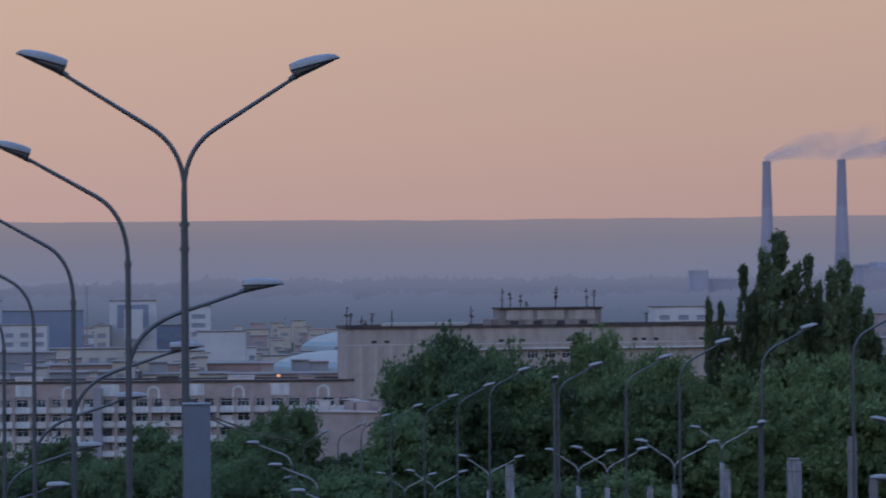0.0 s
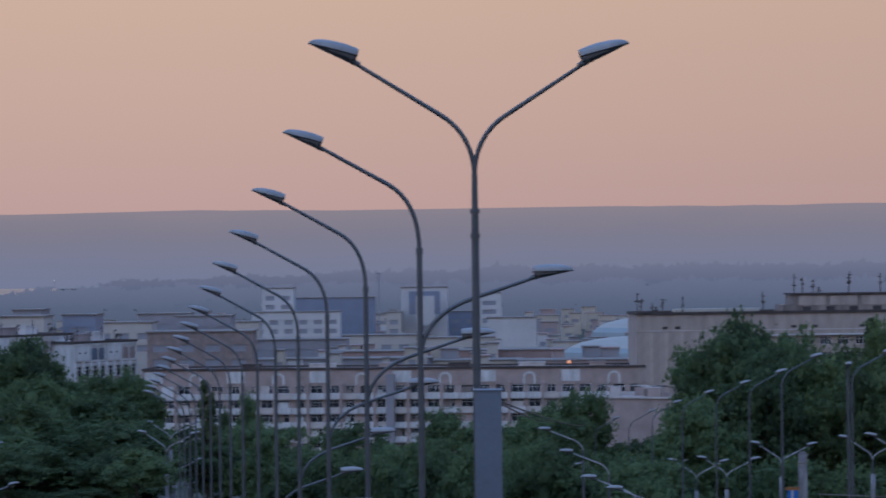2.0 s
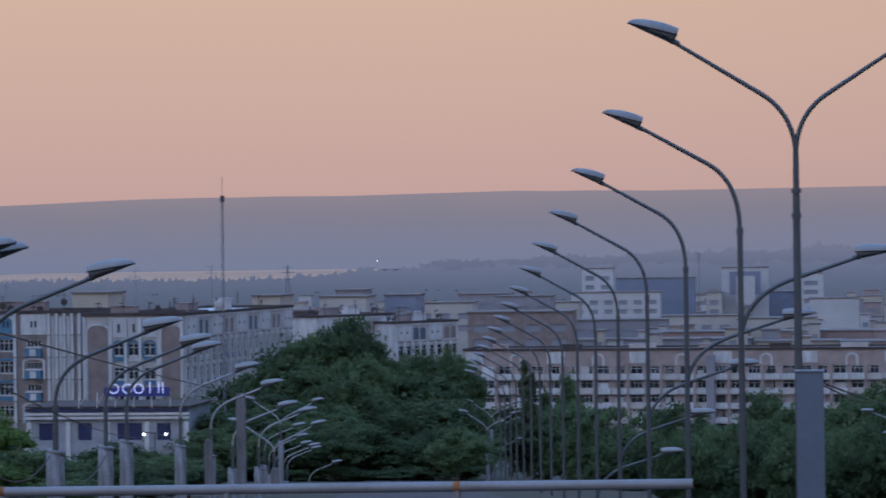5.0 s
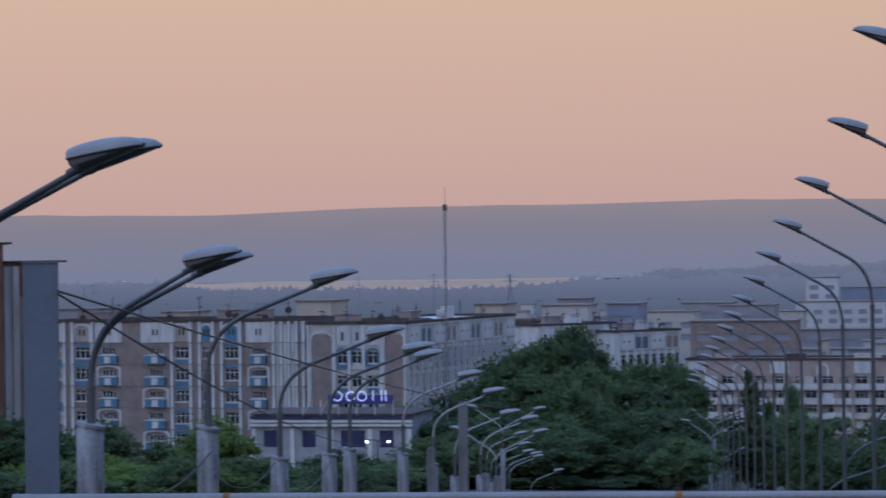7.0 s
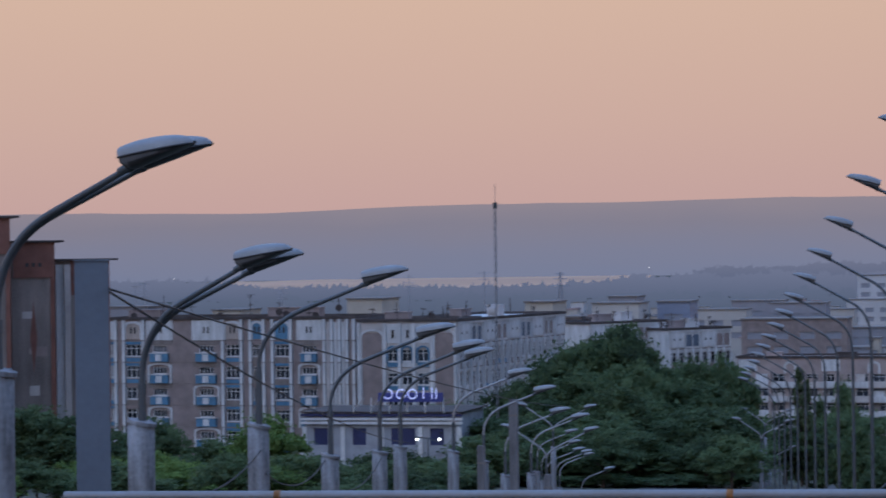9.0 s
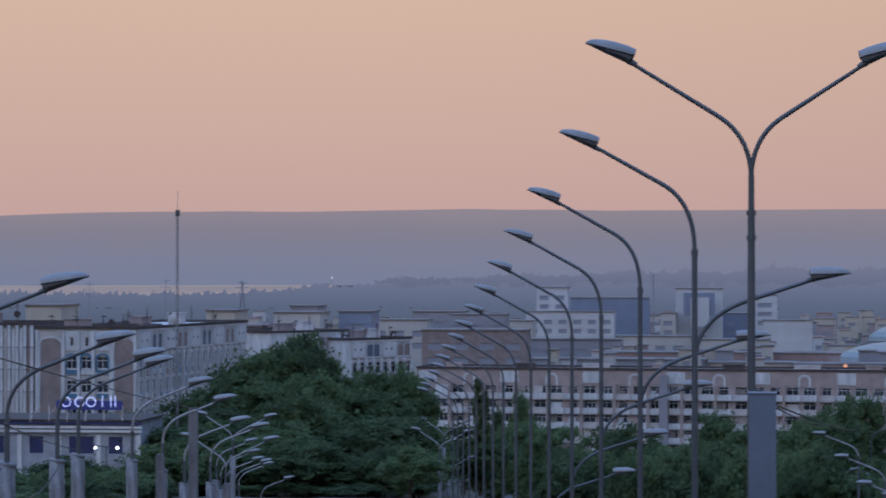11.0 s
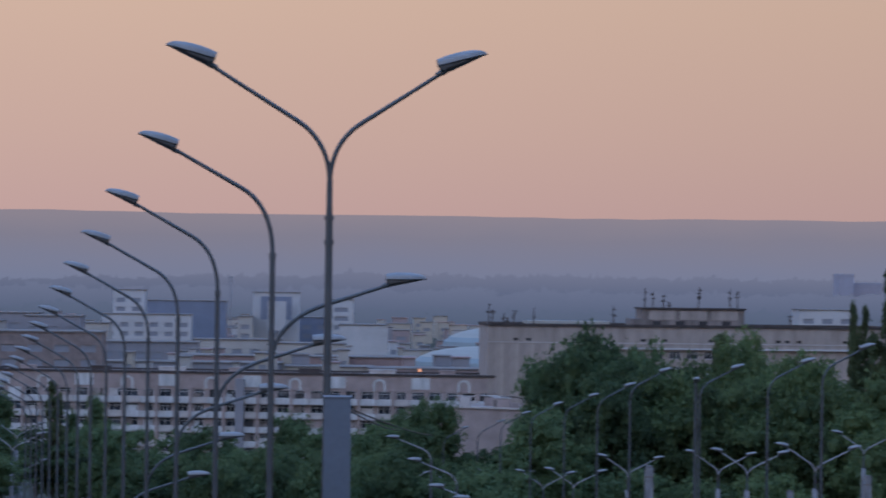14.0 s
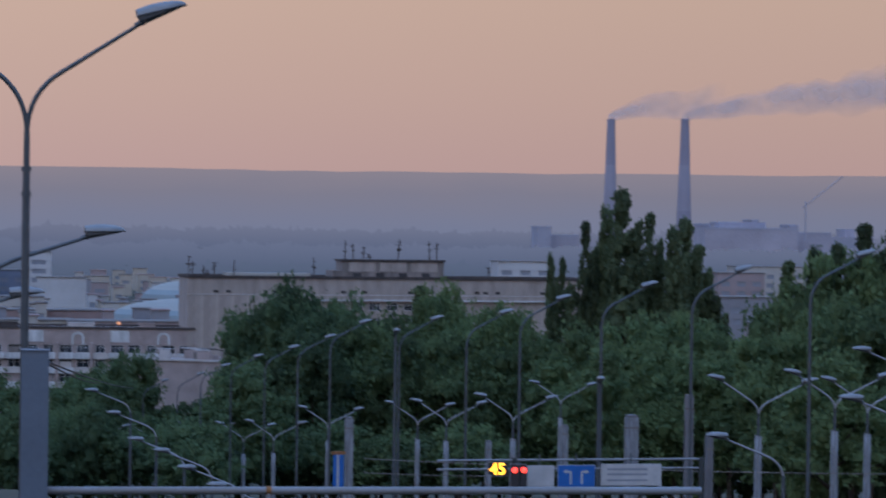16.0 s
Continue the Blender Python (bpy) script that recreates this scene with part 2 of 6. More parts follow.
def smoky(name, colour):
    """Thin smoke: mostly clear, uneven, the rest lit by the sky; the mesh carries how dense it is."""
    m = bpy.data.materials.new(name)
    m.use_nodes = True
    n, l = m.node_tree.nodes, m.node_tree.links
    n.clear()
    out, mix, tr, df, tl, both = [n.new("ShaderNode" + k) for k in ("OutputMaterial", "MixShader", "BsdfTransparent", "BsdfDiffuse", "BsdfTranslucent", "MixShader")]
    df.inputs[0].default_value = tl.inputs[0].default_value = (*colour, 1)
    both.inputs[0].default_value = 0.5
    tc, nz, mr, at_, mul = n.new("ShaderNodeTexCoord"), n.new("ShaderNodeTexNoise"), n.new("ShaderNodeMapRange"), n.new("ShaderNodeAttribute"), n.new("ShaderNodeMath")
    nz.inputs["Scale"].default_value, nz.inputs["Detail"].default_value = 0.022, 4
    l.new(tc.outputs["Object"], nz.inputs["Vector"])
    mr.inputs["From Min"].default_value, mr.inputs["From Max"].default_value = 0.30, 0.66
    mr.inputs["To Min"].default_value = 0.25
    l.new(nz.outputs[0], mr.inputs["Value"])
    at_.attribute_name, mul.operation = "smoke_amount", "MULTIPLY"
    l.new(mr.outputs[0], mul.inputs[0])
    l.new(at_.outputs["Fac"], mul.inputs[1])
    l.new(mul.outputs[0], mix.inputs[0])
    l.new(df.outputs[0], both.inputs[1])
    l.new(tl.outputs[0], both.inputs[2])
    l.new(tr.outputs[0], mix.inputs[1])
    l.new(both.outputs[0], mix.inputs[2])
    l.new(mix.outputs[0], out.inputs[0])
    return m


SMOKE_MAT = smoky("thin_smoke", (0.60, 0.60, 0.64))


# ---------- building helpers ----------
def gz(x, y):
    """Height of the ground: a long even slope away from the camera, a lower road on one side, then the plain."""
    if y <= 0:
        z = 0.0
    elif y <= 460:
        z = -0.082 * y
    else:
        z = -37.72 + 6.7 * min(1.0, (y - 460) / 3700)
    edge = x - (6.5 - 0.15 * (y - 41))
    a, b = min(1, max(0, edge / 9)), min(1, max(0, (y - 30) / 40))
    c = 1 - min(1, max(0, (y - 330) / 130))
    return z - 5.0 * a * a * (3 - 2 * a) * b * b * (3 - 2 * b) * c


def X(az, d):
    return d * math.tan(radians(az))


def Z(az, el, d):
    return EYE[2] + d / math.cos(radians(az)) * math.tan(radians(el))


def mesh_of(name, bm, material):
    me = bpy.data.meshes.new(name)
    bm.normal_update()
    bm.to_mesh(me)
    bm.free()
    for mt in (material if isinstance(material, (list, tuple)) else [material]):
        me.materials.append(mt)
    return me


def part(name, bm, material, parent, label="", m=None):
    """One mesh object under a thing or a part; bm may be a bmesh or shared mesh data."""
    me = bm if isinstance(bm, bpy.types.Mesh) else mesh_of(name, bm, material)
    ob = new(name, me)
    ob.parent = parent
    if m is not None:
        ob.matrix_basis = m
    return tagged(ob, label)


def thing(name, m, label, category, group="", kind=""):
    ob = new(name)
    ob.empty_display_size = 0.3
    ob.matrix_basis = m
    return tagged(ob, label, category, group, kind)


def solid(name, bm, material, label, category, kind="", m=None, group=""):
    ob = new(name, mesh_of(name, bm, material))
    if m is not None:
        ob.matrix_basis = m
    return tagged(ob, label, category, group, kind)


def box(bm, x0, x1, y0, y1, z0, z1, mat=0):
    v = [bm.verts.new(p) for p in ((x0, y0, z0), (x1, y0, z0), (x1, y1, z0), (x0, y1, z0), (x0, y0, z1), (x1, y0, z1), (x1, y1, z1), (x0, y1, z1))]
    for q in ((3, 2, 1, 0), (4, 5, 6, 7), (0, 1, 5, 4), (1, 2, 6, 5), (2, 3, 7, 6), (3, 0, 4, 7)):
        f = bm.faces.new([v[i] for i in q])
        f.material_index = mat
    return bm


def boxed(*a):
    return box(bmesh.new(), *a)


def tube(bm, pts, radii, sides=10, caps=True):
    """A round bar along a line of points."""
    pts = [Vector(p) for p in pts]
    if not isinstance(radii, (list, tuple)):
        radii = [radii] * len(pts)
    rings = []
    for i, p in enumerate(pts):
        d = (pts[min(i + 1, len(pts) - 1)] - pts[max(i - 1, 0)]).normalized()
        u = d.cross(Vector((0, 1, 0)))
        if u.length < 0.1:
            u = d.cross(Vector((1, 0, 0)))
        u.normalize()
        w = d.cross(u)
        rings.append([bm.verts.new(p + radii[i] * (math.cos(2 * math.pi * k / sides) * u + math.sin(2 * math.pi * k / sides) * w)) for k in range(sides)])
    for a, b in zip(rings, rings[1:]):
        for k in range(sides):
            f = bm.faces.new((a[k], a[(k + 1) % sides], b[(k + 1) % sides], b[k]))
            f.smooth = True
    if caps:
        bm.faces.new([bm.verts.new(v.co) for v in rings[0]])
        bm.faces.new([bm.verts.new(v.co) for v in rings[-1][::-1]])
    return bm


def tubed(pts, radii, sides=10):
    bm = tube(bmesh.new(), pts, radii, sides)
    bmesh.ops.recalc_face_normals(bm, faces=bm.faces)
    return bm


def bend(p0, p1, p2, n=9):
    """Points of a smooth bend from p0 to p2 that heads for p1."""
    p0, p1, p2 = Vector(p0), Vector(p1), Vector(p2)
    return [(1 - s) ** 2 * p0 + 2 * s * (1 - s) * p1 + s * s * p2 for s in [i / (n - 1) for i in range(n)]]


# ---------- street lamps ----------
HEAD = 0.78


def head_line(u):
    """Half width, crown height and keel depth of a lantern at u, from its neck (0) to its tip (1)."""
    arch_ = math.sqrt(max(0.0, 1 - ((u - 0.40) / 0.605) ** 2))
    return 0.155 * arch_ ** 0.85 + 0.003, 0.135 * arch_ ** 0.9, -0.150 * min(1.0, 0.55 + 5 * u) * (1 - u) ** 0.9


def head_mesh(lower):
    """A drop-shaped lantern along +x, its seam level at 0: the upper shell, or the housing and bowl below it."""
    bm = bmesh.new()
    rows, around = 17, 11
    grid = []
    for i in range(rows):
        u = i / (rows - 1)
        half, top, low = head_line(u)
        ring = []
        for k in range(around):
            a_ = math.pi * k / (around - 1)
            if lower:
                ring.append(bm.verts.new((0.01 + (HEAD - 0.02) * u, -half * 0.95 * math.cos(a_), low * math.sin(a_) ** 0.6)))
            else:
                ring.append(bm.verts.new((HEAD * u, -half * math.cos(a_), 0.004 + top * math.sin(a_) ** 0.8)))
        grid.append(ring)
    for i, (a, b) in enumerate(zip(grid, grid[1:])):
        for k in range(around - 1):
            f = bm.faces.new((a[k], a[k + 1], b[k + 1], b[k]))
            f.smooth = True
            if lower and i >= 2 and (i > 8 or 0 < k < around - 2):
                f.material_index = 1
    bm.faces.new([bm.verts.new(v.co) for v in grid[0]])
    bmesh.ops.recalc_face_normals(bm, faces=bm.faces)
    if (sum(f.normal.z for f in bm.faces) < 0) != lower:
        bmesh.ops.reverse_faces(bm, faces=bm.faces)
    return mesh_of("bowl" if lower else "shell", bm, [HOUSING, LENS] if lower else SHELL)


def head_rim():
    """The dark gasket along the seam between shell and housing."""
    side = [(HEAD * i / 16, head_line(i / 16)[0]) for i in range(17)]
    return mesh_of("gasket", tubed([(x, -y, 0) for x, y in side] + [(x, y, 0) for x, y in side[-2::-1]], 0.011, 4), GASKET)


HEAD_TOP, HEAD_LOW, HEAD_RIM = head_mesh(False), head_mesh(True), head_rim()
HEAD_NECK = mesh_of("neck", tubed([(-0.07, 0, -0.125), (0.05, 0, -0.10), (0.14, 0, -0.07)], [0.038, 0.052, 0.045], 8), STEEL)


def lantern(lamp, x, z, side, tilt, swing=0):
    """A lantern whose neck sits at x, z; side 1 points to +x, -1 to -x; tilt lifts its tip, swing turns the arm in plan."""
    m = pose(0, 0, 0, 0, 0, swing) @ pose(x, 0, z, 0, 0, 0 if side > 0 else 180) @ pose(0, 0, 0, 0, -tilt, 0) @ pose(-0.04, 0, 0.11)
    top = part("lantern", HEAD_TOP, None, lamp, "pale grey drop-shaped lantern shell", m)
    part("bowl", HEAD_LOW, None, top, "pale housing with a dark lamp bowl")
    part("gasket", HEAD_RIM, None, top)
    part("neck", HEAD_NECK, None, top)


def arm(lamp, x, z0, side, reach, rise, thick=0.042, knee=0.5, start=0.1, turn_end=0.3, paint=None, swing=0):
    """A bent arm that leaves the pole at height z0 and climbs outward; returns the end."""
    p = [(x, 0, z0)] + bend((x, 0, z0 + rise * start), (x, 0, z0 + rise * knee), (x + side * reach * turn_end, 0, z0 + rise * (knee + (1 - knee) * turn_end)), 12)
    p += [Vector((x + side * reach, 0, z0 + rise))]
    part("arm", tubed(p, [thick * 1.1] + [thick] * (len(p) - 2) + [thick * 0.8], 10), paint or STEEL, lamp, "", pose(0, 0, 0, 0, 0, swing))
    return x + side * reach, z0 + rise


def base_column(lamp, height, r=0.185):
    """A wide, slightly uneven old base column with a ragged top plate."""
    bm = bmesh.new()
    rnd = random.Random(7)
    n, rows = 14, 9
    g = []
    for i in range(rows):
        z = -4.0 + (height + 4.0) * i / (rows - 1)
        g.append([bm.verts.new(((r * (1.04 - 0.06 * i / rows) + rnd.uniform(-.006, .006)) * math.cos(6.2832 * k / n), r * 1.0 * math.sin(6.2832 * k / n), z + (rnd.uniform(-.05, .03) if i == rows - 1 else 0))) for k in range(n)])
    for a, b in zip(g, g[1:]):
        for k in range(n):
            bm.faces.new((a[k], a[(k + 1) % n], b[(k + 1) % n], b[k])).smooth = True
    bm.faces.new(g[-1])
    part("base_column", bm, COLUMN, lamp, "wide weathered grey base column")
    bm = bmesh.new()
    tube(bm, [(0.01, 0, height - 0.03), (0.02, 0, height + 0.015)], r * 1.10, 12)
    part("top_plate", bm, COLUMN, lamp)
    return height


def tall_double_lamp():
    lamp = thing("street_lamp", pose(0, 0, 0), "tall grey steel street lamp with two arms spread like a Y", "street lamp", "street lamps")
    part("pole", tubed([(0, 0, -1), (0, 0, 3.4), (0, 0, 5.6)], [0.066, 0.062, 0.056]), STEEL, lamp)
    part("upper_pole", tubed([(0, 0, 5.5), (0, 0, 6.24)], [0.050, 0.046]), STEEL, lamp)
    for z in (5.28, 5.66):
        part("collar", tubed([(0, 0, z - 0.035), (0, 0, z + 0.035)], 0.075), STEEL, lamp)
    for s in (-1, 1):
        ex, ez = arm(lamp, 0, 6.14, s, 1.86 if s < 0 else 1.73, 1.85 if s < 0 else 1.80, 0.037, 0.378, 0.02, 0.28)
        lantern(lamp, ex, ez, s, 15)
    return lamp


def tall_side_lamp(low_heel):
    """A tall lamp; low_heel is the height at which the lower arm's lantern hangs, None for no lower arm."""
    lamp = thing("street_lamp", pose(0, 0, 0), "tall grey steel street lamp with a high and a low arm" if low_heel else "tall grey steel street lamp with one high arm", "street lamp", "street lamps")
    part("pole", tubed([(0, 0, -1), (0, 0, 3.6), (0, 0, 5.95)], [0.064, 0.060, 0.054]), STEEL, lamp)
    part("collar", tubed([(0, 0, 5.86), (0, 0, 5.98)], 0.068), STEEL, lamp)
    ex, ez = arm(lamp, 0, 5.9, -1, 1.91, 2.05, 0.044, 0.48, 0.02, 0.32)
    lantern(lamp, ex, ez - 0.02, -1, 15)
    if low_heel:
        ex, ez = arm(lamp, 0, low_heel - 1.66, 1, 2.24, 1.61, 0.042, 0.55, 0.0, 0.46)
        lantern(lamp, ex, ez, 1, 1)
    return lamp


def column_lamp(height, joint, reach, rise, twin=None, paint=None):
    """One arm on a wide column, or two arms that part slightly in plan; twin lowers the first of them."""
    lamp = thing("street_lamp", pose(0, 0, 0), "grey street lamp with two close curved arms on a column" if twin is not None else "grey street lamp with one curved arm on a wide old column", "street lamp", "street lamps")
    z = base_column(lamp, height)
    part("pole", tubed([(0.02, 0, z - 0.1), (0.02, 0, joint + 0.05)], [0.06, 0.05]), STEEL, lamp)
    part("collar", tubed([(0.02, 0, joint - 0.08), (0.02, 0, joint + 0.06)], 0.062), STEEL, lamp)
    for swing, drop in ((-11, twin), (3, 0.05)) if twin is not None else ((0, 0),):
        ex, ez = arm(lamp, 0.02, joint, 1, reach, rise - drop, 0.039, 0.52, 0.05, 0.42, paint, swing)
        lantern(lamp, ex, ez, 1, 9, swing)
    return lamp


def column_double_lamp(height):
    lamp = thing("street_lamp", pose(0, 0, 0), "grey two-armed street lamp on a whitewashed column", "street lamp", "street lamps")
    z = base_column(lamp, height, 0.17)
    part("pole", tubed([(0, 0, z - 0.1), (0, 0, z + 1.0)], [0.07, 0.06]), STEEL, lamp)
    for s, reach, rise in ((-1, 1.68, 1.55), (1, 2.04, 1.42)):
        ex, ez = arm(lamp, 0, z + 0.9, s, reach, rise, 0.045, 0.28, 0.02, 0.25, SKYLIT_STEEL)
        lantern(lamp, ex, ez, s, 10)
    return lamp


def tall_single_lamp():
    lamp = thing("street_lamp", pose(0, 0, 0), "tall grey steel street lamp with one long arm", "street lamp", "street lamps")
    part("pole", tubed([(0, 0, -6), (0, 0, 4), (0, 0, 11.0)], [0.08, 0.075, 0.06]), STEEL, lamp)
    ex, ez = arm(lamp, 0, 10.8, 1, 1.85, 1.85, 0.05, 0.48, 0.02, 0.32)
    lantern(lamp, ex, ez, 1, 14)
    return lamp


def low_side_lamp():
    lamp = thing("street_lamp", pose(0, 0, 0), "grey street lamp with one long drooping arm", "street lamp", "street lamps")
    part("pole", tubed([(0, 0, -6), (0, 0, 3), (0, 0, 5.2)], [0.09, 0.085, 0.06]), STEEL, lamp)
    ex, ez = arm(lamp, 0, 5.0, -1, 2.1, 1.45, 0.042, 0.42, 0.0, 0.3, SKYLIT_STEEL)
    lantern(lamp, ex, ez, -1, 2)
    return lamp


TURN = 4.0


def stand(lamp, x, y, dz=0.0, turn=TURN):
    return copy_thing(lamp, pose(x, y, gz(x, y) + dz, 0, 0, turn))


def settle(lamp, x, y, dz=0.0, turn=TURN):
    lamp.matrix_basis = pose(x, y, gz(x, y) + dz, 0, 0, turn)


# ---------- ground ----------
def ground_sheet():
    xs = sorted({-6000, -3000, -1500, -800, 800, 1500, 3000, 6000, *range(-500, 501, 50), *range(-60, 61, 4)})
    ys = sorted({-1500, -600, -200, -60, *range(0, 480, 10), *range(480, 1000, 80), 1400, 2000, 2800, 3500, 4160, 5200, 7000})
    bm = bmesh.new()
    g = [[bm.verts.new((x, y, gz(x, y) - 0.02)) for x in xs] for y in ys]
    for a, b in zip(g, g[1:]):
        for i in range(len(xs) - 1):
            bm.faces.new((a[i], a[i + 1], b[i + 1], b[i])).smooth = True
    return solid("ground", bm, EARTH, "dark earth and dry grass sloping down to a plain", "ground", "structure")


ground_sheet()


def strip(name, x_of, half, y0, y1, step, material, label, lift):
    bm = bmesh.new()
    prev = None
    y = y0
    while y <= y1:
        cx = x_of(y)
        row = [bm.verts.new((cx + s * half, y, gz(cx + s * half, y) + lift)) for s in (-1, -0.5, 0, 0.5, 1)]
        if prev:
            for i in range(4):
                bm.faces.new((prev[i], prev[i + 1], row[i + 1], row[i]))
        prev = row
        y += step
    return solid(name, bm, material, label, "road", "structure")


strip("road", lambda y: -5.4 - 0.152 * (y - 41), 3.6, 8, 440, 8, ASPHALT, "grey asphalt road running downhill between lamps", 0.03)
strip("road_lower", lambda y: 22 - 0.15 * (y - 41), 6.0, 60, 440, 8, ASPHALT, "grey asphalt road on the lower side", 0.03)

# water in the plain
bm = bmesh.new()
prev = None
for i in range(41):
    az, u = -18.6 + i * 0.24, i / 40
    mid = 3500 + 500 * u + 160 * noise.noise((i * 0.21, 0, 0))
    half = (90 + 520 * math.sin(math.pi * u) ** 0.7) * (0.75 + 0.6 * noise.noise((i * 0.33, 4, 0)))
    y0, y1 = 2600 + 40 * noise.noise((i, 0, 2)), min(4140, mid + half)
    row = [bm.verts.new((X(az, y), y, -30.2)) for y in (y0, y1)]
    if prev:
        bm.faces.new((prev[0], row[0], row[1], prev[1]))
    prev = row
solid("water", bm, WATER, "still water with the evening sky shine put into its colour", "water", "structure")

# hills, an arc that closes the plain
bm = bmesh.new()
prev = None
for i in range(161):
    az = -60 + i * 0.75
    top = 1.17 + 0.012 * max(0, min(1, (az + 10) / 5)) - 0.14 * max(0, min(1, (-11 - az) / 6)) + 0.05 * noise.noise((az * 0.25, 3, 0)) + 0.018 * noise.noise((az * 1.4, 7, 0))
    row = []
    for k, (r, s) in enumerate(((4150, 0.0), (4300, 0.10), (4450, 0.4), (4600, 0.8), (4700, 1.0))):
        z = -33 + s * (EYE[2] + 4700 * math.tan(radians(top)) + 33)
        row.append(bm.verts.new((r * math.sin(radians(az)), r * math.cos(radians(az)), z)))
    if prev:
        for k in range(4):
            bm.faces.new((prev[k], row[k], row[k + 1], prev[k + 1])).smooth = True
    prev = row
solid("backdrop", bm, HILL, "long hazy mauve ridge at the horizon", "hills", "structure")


# ---------- lamps along the road ----------
y1 = tall_double_lamp()
settle(y1, 0.0, 41.0, 0.0, 2)
for k, heel in enumerate((5.44, 4.81, 4.05, 2.94, 1.80)):
    settle(tall_side_lamp(heel), -1.08 - 1.46 * k, 51 + 10 * k)
side_lamp = tall_side_lamp(None)
settle(side_lamp, -1.08 - 1.46 * 5, 101)
for k in range(6, 15):
    stand(side_lamp, -1.08 - 1.46 * k, 51 + 10 * k)



def hang(lamp, rows, out, up):
    """Stands copies of a lamp so that the tip of its lantern, out and up from its foot, lies at each bearing, height and distance."""
    for k, (az, el, y) in enumerate(rows):
        x = X(az, y) - out
        (settle if k == 0 else stand)(lamp, x, y, Z(az, el, y) - up - gz(x, y))


hang(column_lamp(2.38, 2.82, 1.47, 1.57, 0.06), ((-18.586, 2.55, 24.3),), 2.21, 4.57)
hang(column_lamp(2.38, 2.82, 1.47, 1.57, -0.01), ((-16.61, 0.13, 33.0),), 2.21, 4.57)
hang(column_lamp(2.1, 2.95, 1.85, 1.48), ((-14.29, -0.25, 42.2), (-13.28, -1.49, 51), (-12.62, -1.85, 60.5), (-12.44, -2.01, 68.5)), 2.60, 4.66)
# farther lamps of the row, arms in the steel lightened for sky light
hang(column_lamp(2.1, 2.95, 1.85, 1.48, None, SKYLIT_STEEL),
     ((-11.615, -2.46, 82), (-11.11, -2.83, 90), (-10.80, -3.30, 100), (-10.39, -3.43, 112), (-10.64, -3.76, 160), (-10.58, -3.99, 166), (-10.50, -4.15, 172),
      (-10.33, -4.20, 176), (-10.30, -4.26, 190), (-9.86, -4.57, 200), (-9.36, -4.59, 240), (-9.42, -4.70, 225)), 2.60, 4.66)
# bearings of both lantern tips, and their height
pair_lamp = column_double_lamp(6.6)
for k, (a0, a1, el) in enumerate(((14.68, 17.09, -3.13), (16.31, 18.7, -2.98), (17.09, 19.3, -3.12), (10.85, 12.35, -3.31), (9.66, 11.52, -3.60), (8.28, 10.0, -3.74), (7.73, 9.3, -3.79),
                                  (5.84, 7.31, -3.91), (4.71, 6.09, -4.22), (4.08, 5.42, -4.27), (3.27, 4.55, -4.27), (2.20, 3.41, -4.33), (1.18, 2.25, -4.32),
                                  (-12.02, -10.21, -3.16), (-12.33, -10.17, -3.63), (-7.35, -5.97, -3.52), (-7.19, -5.98, -3.31), (-7.05, -5.95, -4.10), (-6.7, -5.75, -4.45), (-5.3, -4.45, -4.55), (-0.9, 0.1, -4.72))):
    y = 5.20 / (math.tan(radians(a1)) - math.tan(radians(a0)))
    x = X(a0, y) + 2.42
    (settle if k == 0 else stand)(pair_lamp, x, y, Z(a0, el, y) - 9.29 - gz(x, y), 0)
hang(tall_single_lamp(), ((18.31, -0.40, 93.5), (15.70, -0.77, 102), (13.66, -1.14, 112), (11.80, -1.45, 123.7), (10.55, -1.78, 136), (9.03, -1.94, 146), (7.47, -2.04, 158), (6.70, -2.37, 172),
                          (5.91, -2.61, 190), (5.13, -2.81, 205), (4.43, -3.02, 222), (3.88, -3.21, 240), (3.10, -3.36, 262)), 2.57, 12.93)
hang(low_side_lamp(), ((14.64, -4.40, 88), (12.46, -5.14, 92), (17.46, -3.53, 80), (17.74, -2.49, 105), (1.29, -3.59, 165), (1.75, -4.07, 150), (2.21, -4.63, 132), (2.75, -4.87, 126),
                       (3.27, -5.23, 112), (3.91, -5.60, 104)), -2.84, 6.59)


# ---------- near posts and handrails ----------
def steel_post(x, y, height, w, label, rusty):
    post = thing("steel_post", pose(x, y, gz(x, y), 0, 0, math.degrees(math.atan2(-x, y))), label, "post", "steel posts")
    part("shaft", boxed(-w / 2, w / 2, -w / 2, w / 2, -0.6, height), GREY_POST, post)
    part("cap", boxed(-w * 0.54, w * 0.54, -w * 0.54, w * 0.54, height, height + 0.012), GREY_POST, post)
    for z, s in (((0.3, 0.03), (0.75, 0.012)) if rusty else ()):
        part("rust_streak", boxed(-0.02, 0.02, -w / 2 - 0.003, -w / 2 - 0.001, z, z + s * 10), RUST, post, "orange rust streak")
    return post


steel_post(X(-21.08, 19.4), 19.4, Z(-21.08, 0.03, 19.4) - gz(-7.5, 19.4), 0.262, "plain grey square steel post with rust streaks", True)
steel_post(X(0.235, 24.6), 24.6, Z(0.235, -2.76, 24.6) - gz(0.1, 24.6), 0.25, "plain grey square steel post beside a handrail", False)


